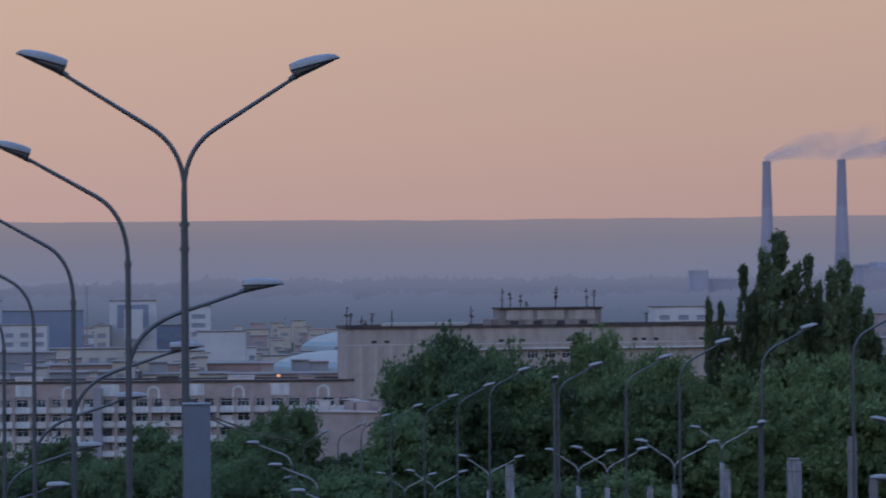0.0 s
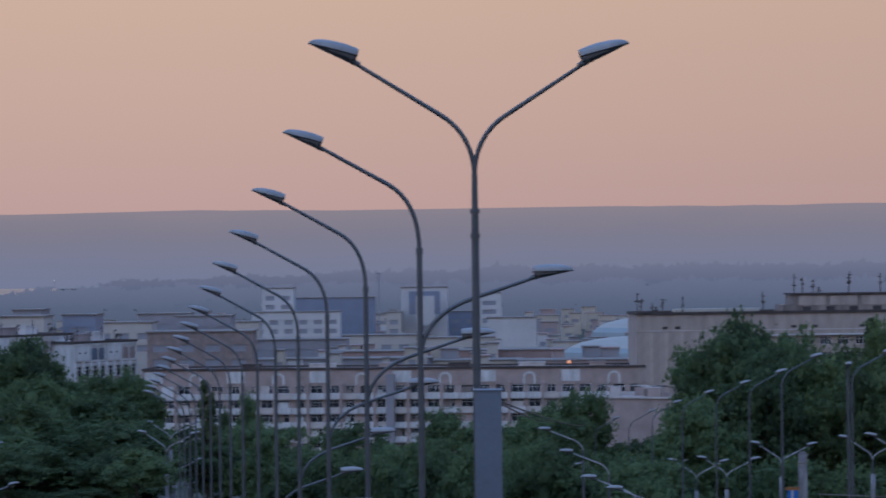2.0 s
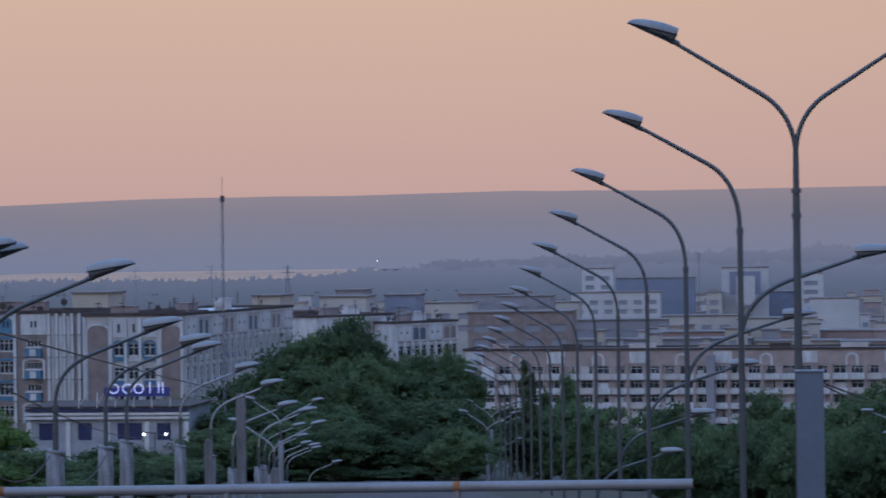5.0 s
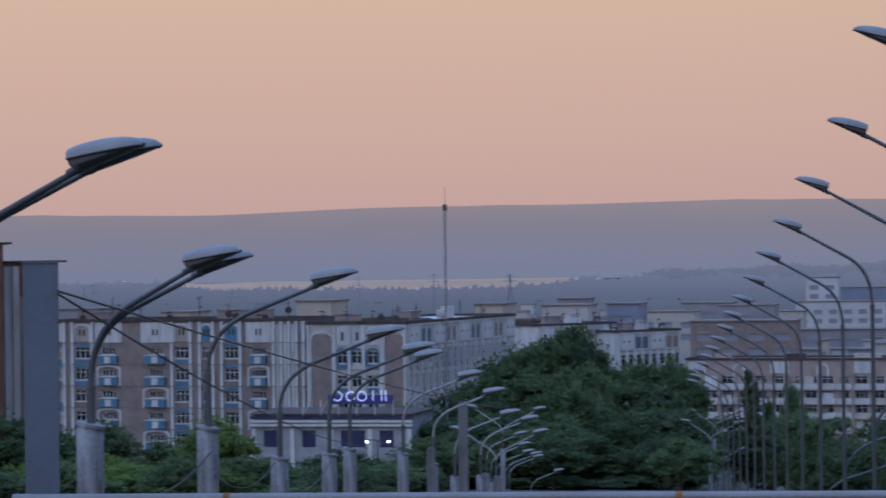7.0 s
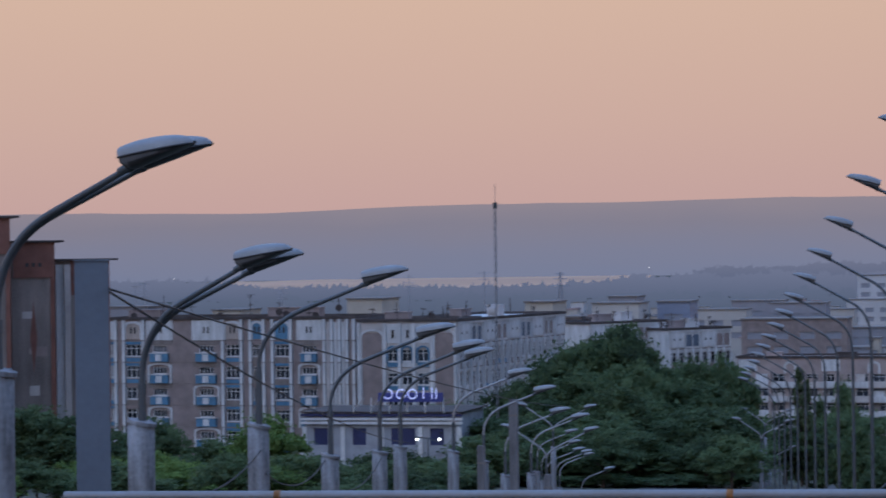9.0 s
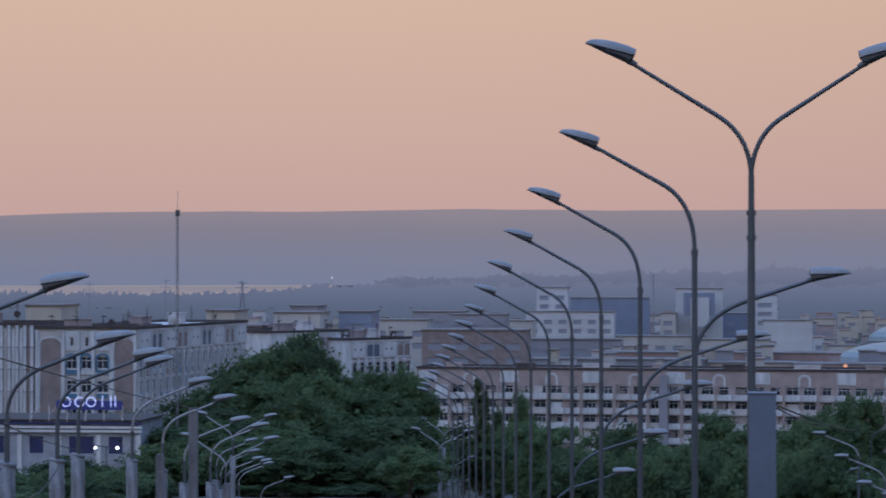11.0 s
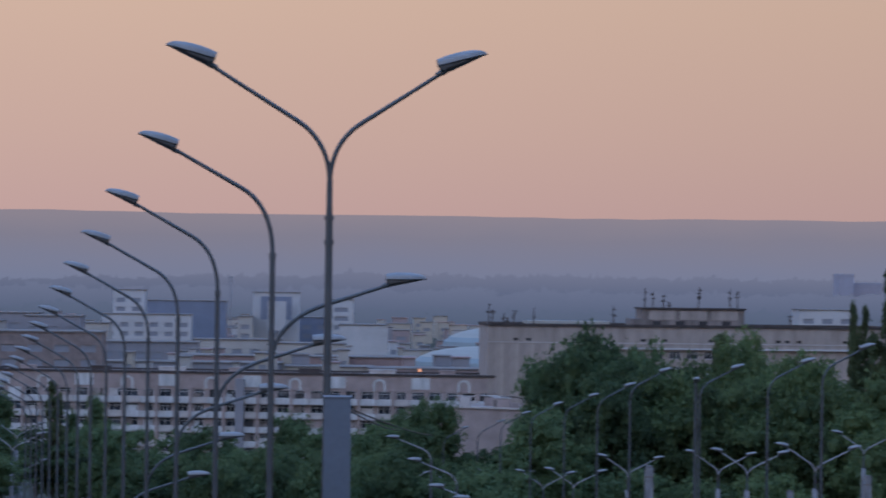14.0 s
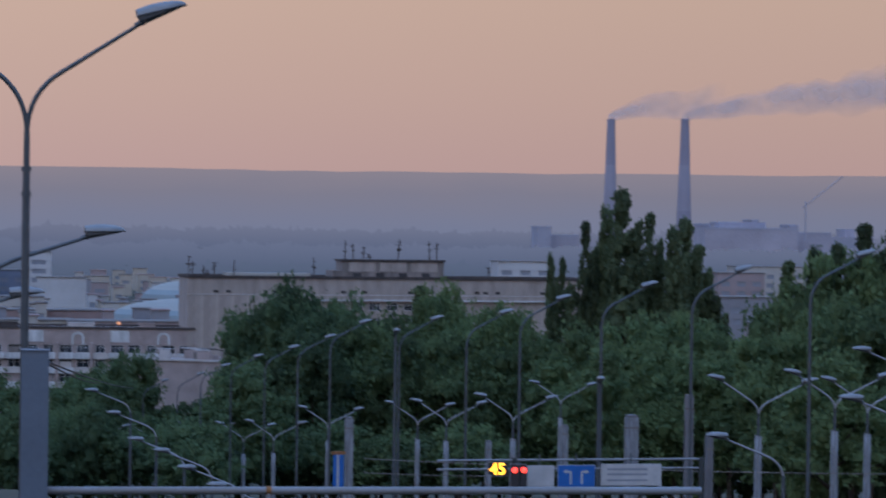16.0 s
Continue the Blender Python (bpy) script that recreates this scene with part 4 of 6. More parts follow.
def arch_bm(w, h, t, rise):
    """A raised pointed-arch frame in the facade plane."""
    out = [(-w / 2, 0)] + [(-w / 2 * math.cos(a), h - rise + rise * math.sin(a) ** 0.8) for a in [math.pi / 2 * k / 6 for k in range(7)]]
    pts = out + [(-x, z) for x, z in out[-2::-1]]
    bm = bmesh.new()
    inner = [(x * (1 - 2 * t / w), z * (1 - t / h)) for x, z in pts]
    fo = [bm.verts.new((x, -0.12, z)) for x, z in pts]
    fi = [bm.verts.new((x, -0.12, z)) for x, z in inner]
    bo = [bm.verts.new((x, 0.02, z)) for x, z in pts]
    bi = [bm.verts.new((x, 0.02, z)) for x, z in inner]
    for i in range(len(pts) - 1):
        bm.faces.new((fo[i], fo[i + 1], fi[i + 1], fi[i]))
        bm.faces.new((bo[i], bo[i + 1], fo[i + 1], fo[i]))
        bm.faces.new((fi[i], fi[i + 1], bi[i + 1], bi[i]))
    bmesh.ops.recalc_face_normals(bm, faces=bm.faces)
    return bm


def place_block(az0, az1, d0, d1, top_el):
    """Pose of a facade that runs between two bearings, its width, height and ground."""
    a, b = Vector((X(az0, d0), d0, 0)), Vector((X(az1, d1), d1, 0))
    width = (b - a).length
    top = Z(az0, top_el, d0)
    g = min(gz(a.x, a.y), gz(b.x, b.y)) - 0.3
    turn = math.degrees(math.atan2(b.y - a.y, b.x - a.x))
    return pose(a.x, a.y, g, 0, 0, turn), width, top - g


def roof_edge(b, width, depth, height, material=ROOF, lip=0.35):
    bm = bmesh.new()
    box(bm, -0.2, width + 0.2, -0.25, 0.05, height + 0.004, height + lip)
    box(bm, -0.2, width + 0.2, depth - 0.05, depth + 0.2, height + 0.004, height + lip)
    box(bm, -0.2, 0.1, 0.06, depth - 0.06, height + 0.004, height + lip)
    box(bm, width - 0.1, width + 0.2, 0.06, depth - 0.06, height + 0.004, height + lip)
    part("parapet", bm, material, b, "dark roof edge")


# Block with blue panels and white pilasters
def blue_block():
    m, width, height = place_block(-20.70, -15.42, 324, 320, -1.24)
    b = thing("apartment_block", m, "grey and white apartment block with blue panels and pilasters", "apartment block")
    s = width / 29.8
    fh, att = 2.76, 2.72
    win = [(x0 * s, x1 * s) for x0, x1 in ((0.0, 0.5), (2.0, 3.85), (14.3, 15.95), (17.55, 18.65), (20.25, 21.9))]
    bal = [(x0 * s, x1 * s) for x0, x1 in ((4.6, 7.75), (10.25, 13.6), (22.9, 25.7))]
    pil = [x * s for x in (0.75, 1.75, 4.2, 13.95, 16.2, 17.3, 18.9, 19.95, 22.15, 26.1, 27.0, 27.9, 28.8, 29.6)]
    floors = [height - att - (k + 1) * fh for k in range(6)]
    holes, style = [], []
    for z in floors:
        if z < 0.2:
            continue
        for a, c in win:
            holes.append((a, c, z + 0.75, z + 2.25))
            style.append(3)
        for a, c in bal:
            mid = (a + c) / 2
            holes.append((mid - 0.98, mid + 0.98, z + 1.25, z + 2.15))
            style.append(4)
    part("wall", shell_with_openings(width, 13, height, holes), TAUPE, b)
    for (a, c, z0, z1), n in zip(holes, style):
        put_window(b, a, c, z0, z1, n)
    pm = mesh_of("pilaster", boxed(-0.19, 0.19, -0.30, -0.002, 0, fh - 0.12), WHITE)
    for x in pil:
        for z in floors + [height - att]:
            if z > 0 and not (z == floors[-1]):
                part("pilaster", pm, None, b, "", pose(x, 0, z + 0.06))
    rnd = random.Random(4)
    for z in floors:
        if z < 1:
            continue
        for i, (a, c) in enumerate(win):
            part("spandrel", boxed(a + 0.02, c - 0.02, -0.05, -0.002, z + 0.05, z + 0.55), BLUE if rnd.random() < 0.65 else BROWN, b, "painted panel below a window")
            part("lintel", boxed(a - 0.05, c + 0.05, -0.06, -0.002, z + 2.28, z + 2.62), BLUE if rnd.random() < 0.4 else TAUPE, b)
        for i, (a, c) in enumerate(bal):
            mid = (a + c) / 2
            part("balcony_front", boxed(a + 0.55, c - 0.55, -0.42, -0.002, z + 0.05, z + 1.1), BLUE, b, "blue balcony front")
            part("balcony_plate", boxed(mid - 0.42, mid + 0.42, -0.47, -0.422, z + 0.15, z + 1.0), WHITE, b, "white plate on the balcony")
            part("balcony_rail", boxed(a + 0.45, c - 0.45, -0.50, -0.002, z + 1.11, z + 1.2), WHITE, b)
            if (i + floors.index(z)) % 2 and not (i == 1 and z == floors[0]):
                part("arch", arch_bm(c - a - 0.2, fh - 0.1, 0.26, 0.55), WHITE, b, "white pointed balcony frame", pose(mid, -0.02, z + 0.04))
            else:
                part("dark_panel", boxed(a + 0.1, c - 0.1, -0.05, -0.002, z + 2.2, z + 2.66), BROWN, b)
    z = height - att
    for i, (a, c) in enumerate(win):
        part("attic_panel", boxed(a - 0.15, c + 0.15, -0.07, -0.002, z + 0.2, height - 0.25), (WHITE, PANEL, PANEL, BLUE, BLUE)[i], b, "attic panel")
        part("arch", arch_bm(c - a + 0.5, att - 0.3, 0.28, 0.7), WHITE, b, "", pose((a + c) / 2, -0.06, z + 0.1))
    for a, c in bal:
        part("attic_panel", boxed(a - 0.1, c + 0.1, -0.10, -0.002, z + 0.05, height - 0.1), WHITE, b, "stained white attic panel")
    for a, c in win[1:] + bal:
        for q in (-0.27, 0.27):
            x = (a + c) / 2 + q
            part("vent_slot", boxed(x - 0.12, x + 0.12, -0.13, -0.075, z + 0.95, z + 1.75), DARK, b, "dark slot")
    for k, zz in enumerate(floors + [height - att]):
        if zz > 0:
            part("joint_strip", boxed(0, width, -0.035, -0.001, zz - 0.05, zz + 0.03), BROWN, b)
    for x in (26.1, 27.0, 27.9):
        part("fin_panel", boxed(x * s + 0.25, x * s + 0.65, -0.04, -0.002, height - 12, height - 0.4), (WHITE, BLUE, CREAM)[int(x) % 3], b)
    roof_edge(b, width, 13, height)
    vent(b, width * 0.02, 4, height, 4.6, 1.1)
    vent(b, width * 0.60, 4, height, 7.2, 1.3)
    for k in range(8):
        antenna(b, width * (0.06 + 0.12 * k), 3, height, 1.3 + 0.9 * ((k * 5) % 3), k)
    return b


blue_block()


def front_block():
    """White bay front with brown arched niches on both sides, facing the road."""
    m, width, height = place_block(-15.385, -13.25, 310, 310, -1.366)
    b = thing("apartment_block", m, "white apartment block front with tall brown arched niches", "apartment block")
    s = width / 12.3
    fh, att = 2.85, 2.7
    floors = [height - att - (k + 1) * fh for k in range(5)]
    cols = [(3.75 * s, 5.05 * s), (5.55 * s, 6.85 * s), (7.5 * s, 8.9 * s)]
    holes = [(a, c, z + 0.75, z + 2.2) for z in floors if z > 0.2 for a, c in cols]
    part("wall", shell_with_openings(width, 13, height, holes), CREAM, b)
    for h in holes:
        put_window(b, *h, 2)
    for a, c in ((0.6, 3.1), (9.7, 12.0)):
        part("niche_wall", boxed(a * s, c * s, -0.10, -0.002, 0, height - 1.35), TAUPE, b, "tall brown niche panel")
        part("arch", arch_bm((c - a) * s + 0.5, height - 0.9, 0.22, 0.9), WHITE, b, "white pointed niche frame", pose((a + c) / 2 * s, -0.06, 0))
    for x in (0.2, 3.45, 5.3, 7.1, 9.3, 12.2):
        part("pilaster", boxed(x * s - 0.17, x * s + 0.17, -0.34, -0.003, 0, height - 0.2), WHITE, b)
    part("attic_panel", boxed(3.65 * s, 9.1 * s, -0.12, -0.004, height - att + 0.1, height - 0.25), WHITE, b, "stained white attic panel")
    for x in (4.45, 6.3, 8.1):
        part("vent_slot", boxed(x * s - 0.16, x * s + 0.16, -0.15, -0.121, height - 2.0, height - 1.0), DARK, b, "dark slot")
    for z in floors:
        if z < 1:
            continue
        for i, (a, c) in enumerate(cols):
            part("spandrel", boxed(a, c, -0.06, -0.003, z + 0.08, z + 0.62), BLUE if (i + int(z)) % 3 else WHITE, b, "painted panel below a window")
            if z == floors[0]:
                part("arch", arch_bm(c - a + 0.3, 2.1, 0.2, 0.8), BLUE, b, "blue arched window frame", pose((a + c) / 2, -0.05, z + 0.55))
        part("joint_strip", boxed(3.65 * s, 9.1 * s, -0.04, -0.001, z - 0.05, z + 0.03), BROWN, b)
    roof_edge(b, width, 13, height)
    vent(b, width * 0.2, 4, height, 3.0, 1.0)
    for k in range(4):
        antenna(b, width * (0.1 + 0.25 * k), 3, height, 1.6 + 0.7 * (k % 2), 60 + k)


front_block()


def arched_block(az0, az1, d0, d1, el, n, label):
    """White panel block: plain attic bays alternate with paired pointed niches, ribs and arched windows below."""
    m, width, height = place_block(az0, az1, d0, d1, el)
    b = thing("apartment_block", m, label, "apartment block")
    bay = width / n
    fh, att = 2.85, 2.75
    floors = [z for z in (height - att - (k + 1) * fh for k in range(6)) if z > 0.4]
    holes = []
    for i in range(n):
        for z in floors:
            c = (i + 0.5) * bay
            for q in (-0.25, 0.25):
                holes.append((c + q * bay - 0.75, c + q * bay + 0.75, z + 0.6, z + 2.3))
    part("wall", shell_with_openings(width, 12, height, holes), WHITE, b)
    for h in holes:
        put_window(b, *h, 2, False)
    niche = mesh_of("niche_panel", boxed(-0.62, 0.62, -0.05, -0.002, -2.45, -0.70), NICHE)
    niche_b = mesh_of("niche_panel", boxed(-0.62, 0.62, -0.05, -0.002, -2.45, -0.70), TAUPE)
    arch = mesh_of("arch", arch_bm(1.55, 2.2, 0.16, 0.8), WHITE)
    low_arch = mesh_of("arch", arch_bm(1.9, 2.4, 0.18, 0.6), WHITE)
    rib = mesh_of("rib", boxed(-0.14, 0.14, -0.36, -0.003, 0, height - att), WHITE)
    attic = mesh_of("attic_panel", boxed(-bay * 0.46, bay * 0.46, -0.16, -0.003, -att + 0.2, -0.25), WHITE)
    for i in range(n):
        c = (i + 0.5) * bay
        if i % 2:
            for q in (-0.22, 0.22):
                part("niche_panel", niche if i % 4 == 1 else niche_b, None, b, "", pose(c + q * bay, 0, height))
                part("arch", arch, None, b, "", pose(c + q * bay, 0, height - 2.5))
        else:
            part("attic_panel", attic, None, b, "", pose(c, 0, height))
            for q in (-0.18, 0.18):
                part("vent_slot", boxed(c + q * bay - 0.14, c + q * bay + 0.14, -0.19, -0.161, height - 1.55, height - 1.25), DARK, b)
        for q in (0, 0.5):
            part("rib", rib, None, b, "", pose((i + q) * bay, 0, 0))
        for q in (-0.25, 0.25):
            for z in floors[(0 if i % 2 else 1)::2]:
                part("arch", low_arch, None, b, "", pose(c + q * bay, 0, z + 0.3))
            for z in floors:
                part("spandrel", boxed(c + q * bay - 0.55, c + q * bay + 0.55, -0.05, -0.003, z + 0.08, z + 0.6), (BLUE, BROWN, WHITE, BROWN)[(i + int(z)) % 4], b)
    for z in floors:
        part("joint_strip", boxed(0, width, -0.05, -0.001, z + fh - 0.12, z + fh + 0.02), BROWN, b)
    part("band", boxed(0, width, -0.20, -0.001, height - 0.24, height - 0.02), WHITE, b, "white band under the roof")
    roof_edge(b, width, 12, height)
    vent(b, width * 0.3, 4, height, 3.4, 1.2)
    vent(b, width * 0.7, 5, height, 2.2, 1.4, CREAM)
    for k in range(5):
        antenna(b, width * (0.08 + 0.2 * k), 3, height, 1.8 + 0.6 * (k % 2), 20 + k)
    return b


arched_block(-13.24, -10.90, 310.5, 350, -1.39, 9, "white panel apartment block with pointed blue niches")
arched_block(-10.37, -8.70, 380, 392, -1.48, 5, "white panel apartment block half hidden by trees")
arched_block(-8.66, -7.34, 386, 396, -1.635, 4, "stained white panel apartment block with arched niches")


def brick_section(az0, az1, d, d1, el, facade, label):
    m, width, height = place_block(az0, az1, d, d1, el)
    b = thing("apartment_block", m, label, "apartment block", "stepped brick blocks")
    fh = 2.85
    holes = []
    cols = [(facade * (i + 0.5) / max(1, round(facade / 3.2))) for i in range(max(1, round(facade / 3.2)))] if facade > 2 else []
    for c in cols:
        for k in range(7):
            z = height - 3.6 - k * fh - 1.3
            if z > 0.4:
                holes.append((c - 0.95, c + 0.75, z, z + 1.6))
    part("wall", shell_with_openings(width, 14, height, holes), BROWN, b)
    for a, b_, c, d_ in holes:
        put_window(b, a, b_, c, d_, 3)
    if facade > 0.4:
        spans = sorted({(c, d_) for a, b_, c, d_ in holes}, reverse=True)
        z1 = height - 0.3
        for c, d_ in spans:
            part("facade_panel", boxed(0, facade, -0.10, 0.0 - 0.002, d_ + 0.05, z1), WHITE, b, "white rendered panel")
            z1 = c - 0.08
        part("facade_panel", boxed(0, facade, -0.10, -0.002, 0, z1), WHITE, b, "white rendered panel")
        part("pilaster", boxed(facade - 0.35, facade + 0.15, -0.4, -0.101, 0, height - 0.3), CREAM, b)
        for c in cols:
            part("arch", arch_bm(2.4, 3.2, 0.35, 1.0), WHITE, b, "", pose(c, -0.1, height - 3.9))
            part("pilaster", boxed(c + 1.1, c + 1.4, -0.3, -0.101, 0, height - 0.5), WHITE, b)
    part("brick_band", boxed(facade + 0.16, width, -0.12, -0.002, height - 2.75, height), BRICK, b, "red brick band at the top")
    part("brick_edge", boxed(width - 0.35, width, -0.11, -0.002, 0, height - 2.76), BRICK, b, "red brick corner strip")
    for k in range(3):
        part("vent_slot", boxed(facade + 1.1 + 0.5 * k, facade + 1.35 + 0.5 * k, -0.15, -0.121, height - 1.9, height - 1.6), DARK, b)
    part("roof_slab", boxed(-0.2, width + 0.7, -0.35, 14.2, height + 0.004, height + 0.16), ROOF, b, "thin overhanging roof edge")
    rnd = random.Random(int(d))
    for k in range(4):
        px, pz = rnd.uniform(facade + 0.5, width - 1.4), height - rnd.uniform(4, 13)
        part("plaster_patch", boxed(px, px + rnd.uniform(0.4, 0.9), -0.022, -0.003, pz, pz + rnd.uniform(0.3, 0.8)), (CREAM, PANEL, TAUPE)[k % 3], b, "patch of newer plaster")
    if width - facade > 2.5:
        c = facade + (width - facade) * 0.5
        bm = bmesh.new()
        v = [bm.verts.new(p) for p in ((c - 0.28, -0.03, height - 7.5), (c, -0.03, height - 4.6), (c + 0.28, -0.03, height - 7.5), (c, -0.03, height - 10.2))]
        bm.faces.new(v)
        r = bmesh.ops.extrude_face_region(bm, geom=bm.faces[:])
        bmesh.ops.translate(bm, verts=[e for e in r["geom"] if isinstance(e, bmesh.types.BMVert)], vec=(0, 0.025, 0))
        part("wall_motif", bm, CREAM if facade > 1 else BRICK, b, "pale diamond-shaped wall ornament")
    return b


brick_section(-27.0, -22.80, 181, 188.5, 0.98, 11.5, "brown apartment block with red brick top and white facade")
brick_section(-22.78, -21.86, 193, 194.5, 0.44, 0.0, "grey-brown gable with red brick top")
brick_section(-21.84, -20.70, 200, 202, 0.04, 1.0, "grey-brown gable with red brick corner strips")


def store():
    d = 235
    m, width, height = place_block(-16.55, -13.2, d, d, -3.30)
    b = thing("shop_building", m, "white low shop with dark windows and a striped fascia", "shop")
    bay = width / 4
    holes = [(i * bay + 0.9, i * bay + (2.2 if i != 2 else 3.2), height - 3.0, height - 1.45) for i in range(4)]
    part("wall", shell_with_openings(width, 10, height, holes), SHOP_WALL, b)
    for h in holes:
        part("pane", boxed(h[0], h[1], 0.12, 0.16, h[2], h[3]), NAVY, b, "dark blue window")
    for k in range(3):
        part("fascia_strip", boxed(-0.3, width + 0.3, -0.3, -0.002, height - 0.35 - 0.36 * k, height - 0.12 - 0.36 * k), (NAVY, FRAME, FRAME)[k], b, "striped fascia board")
    for i in range(5):
        part("pier", boxed(i * bay - 0.2, i * bay + 0.2, -0.15, -0.003, 0, height - 1.3), FRAME, b)
    part("roof", boxed(-0.35, width + 0.35, -0.35, 10.2, height + 0.004, height + 0.10), ROOF, b, "dark flat roof")
    s = thing("shop_sign", m @ pose(0, 0, 0), "blue shop sign frame with glowing white ring shapes", "sign")
    sx = X(-14.92, d) - X(-16.55, d)
    part("board", boxed(sx, sx + 6.1, -0.6, -0.45, height + 1.0, height + 1.85), SIGN_BOARD, s, "deep blue board")
    for c in (0.95, 2.2, 3.26):
        n = 18
        ring = [(sx + c + 0.42 * math.cos(6.2832 * k / n), -0.66, height + 1.72 + 0.42 * math.sin(6.2832 * k / n)) for k in range(n + 1)]
        part("glowing_ring", tubed(ring, 0.055, 5), COOL_LIGHT, s, "glowing white ring")
    for xo, z0, z1 in ((4.3, 1.3, 2.3), (5.1, 1.3, 2.3), (5.5, 1.3, 2.3)):
        part("glowing_bar", tubed([(sx + xo, -0.66, height + z0), (sx + xo, -0.66, height + z1)], 0.05, 5), COOL_LIGHT, s, "glowing white bar")
    for i in range(6):
        part("strut", tubed([(sx - 3 + i * 1.7, 1.4, height - 0.1), (sx - 1.5 + i * 1.5, -0.4, height + 1.3)], 0.06, 5), FRAME, s)
        part("upright", tubed([(sx - 2.4 + i * 1.7, -0.4, height - 0.1), (sx - 2.4 + i * 1.7, -0.4, height + 1.4)], 0.05, 5), FRAME, s)
    fl = thing("floodlight", m @ pose(X(-14.03, d) - X(-16.55, d), -1.5, height - 2.35), "pair of lit white floodlights on a bracket", "floodlight")
    part("bracket", tubed([(-0.3, 0, 0.2), (1.0, 0, 0.1), (2.2, 0, -0.3)], 0.05, 6), STEEL, fl)
    part("post", tubed([(1.0, 0, -height + 2.35), (1.0, 0, 0.1)], 0.06, 6), STEEL, fl)
    for x in (0.0, 2.05):
        bm = bmesh.new()
        bmesh.ops.create_uvsphere(bm, u_segments=10, v_segments=6, radius=0.12)
        part("lit_lens", bm, LAMP_LIGHT, fl, "lit white lens", pose(x, -0.1, 0))


store()


def pink_block():
    m, width, height = place_block(-7.2, 3.62, 508, 500, -2.24)
    b = thing("apartment_block", m, "long pink and white five-storey apartment block with balconies", "apartment block")
    n = 30
    bay = width / n
    fh = 2.75
    rnd = random.Random(9)
    holes = []
    for i in range(n):
        for k in range(5):
            z = height - 2.3 - (k + 1) * fh + 0.5
            if z > 0.3:
                c = (i + 0.5) * bay
                w = 1.15 if i % 3 else 0.85
                holes.append((c - w, c + w, z, z + 1.5))
    part("wall", shell_with_openings(width, 12, height, holes, 0.5), PINK, b)
    for i, (a, b_, c, d) in enumerate(holes):
        put_window(b, a, b_, c, d, 3 if i % 2 else 2, False)
        if rnd.random() < 0.42:
            w = rnd.uniform(0.45, 1.0) * (b_ - a)
            part("balcony_enclosure", boxed(a, a + w, -0.12, -0.003, c, c + rnd.choice((0.7, 1.1, 1.48))), rnd.choice((BROWN, PINK, CREAM, WHITE, DARK, BROWN)), b, "enclosed balcony panel")
    slab = mesh_of("balcony", boxed(-bay * 0.47, bay * 0.47, -0.8, -0.002, -0.15, 0.95), WHITE)
    slab_p = mesh_of("balcony", boxed(-bay * 0.47, bay * 0.47, -0.6, -0.002, -0.15, 0.95), CREAM)
    for i in range(n):
        for k in range(5):
            z = height - 2.3 - (k + 1) * fh + 0.5
            if z > 1.0:
                part("balcony", slab if (i + k) % 4 else slab_p, None, b, "", pose((i + 0.5) * bay, 0, z - 0.95))
    for i in range(0, n, 5):
        part("attic_panel", boxed(i * bay + 0.3, (i + 1) * bay + 0.6, -0.12, -0.002, height - 2.5, height - 0.3), WHITE, b, "white attic panel")
        part("arch", arch_bm(2.4, 2.4, 0.4, 1.1), WHITE, b, "", pose((i + 3.2) * bay, 0, height - 3.0))
    for i in range(0, n + 1, 2):
        part("pier", boxed(i * bay - 0.26, i * bay + 0.26, -0.95, -0.002, 0, height - 2.6), WHITE if i % 2 else PINK, b)
    part("stair_tower", boxed(width * 0.49, width * 0.49 + 1.6, -1.6, -0.002, 0, height - 0.9), HAZE_GREY, b, "grey projecting stair tower")
    roof_edge(b, width, 12, height, ROOF, 0.4)
    for k in range(7):
        vent(b, width * (0.05 + 0.14 * k), 4, height, 3.0 + (k % 3), 0.9, (PINK, ROOF, CREAM)[k % 3])
    return b


pink_block()


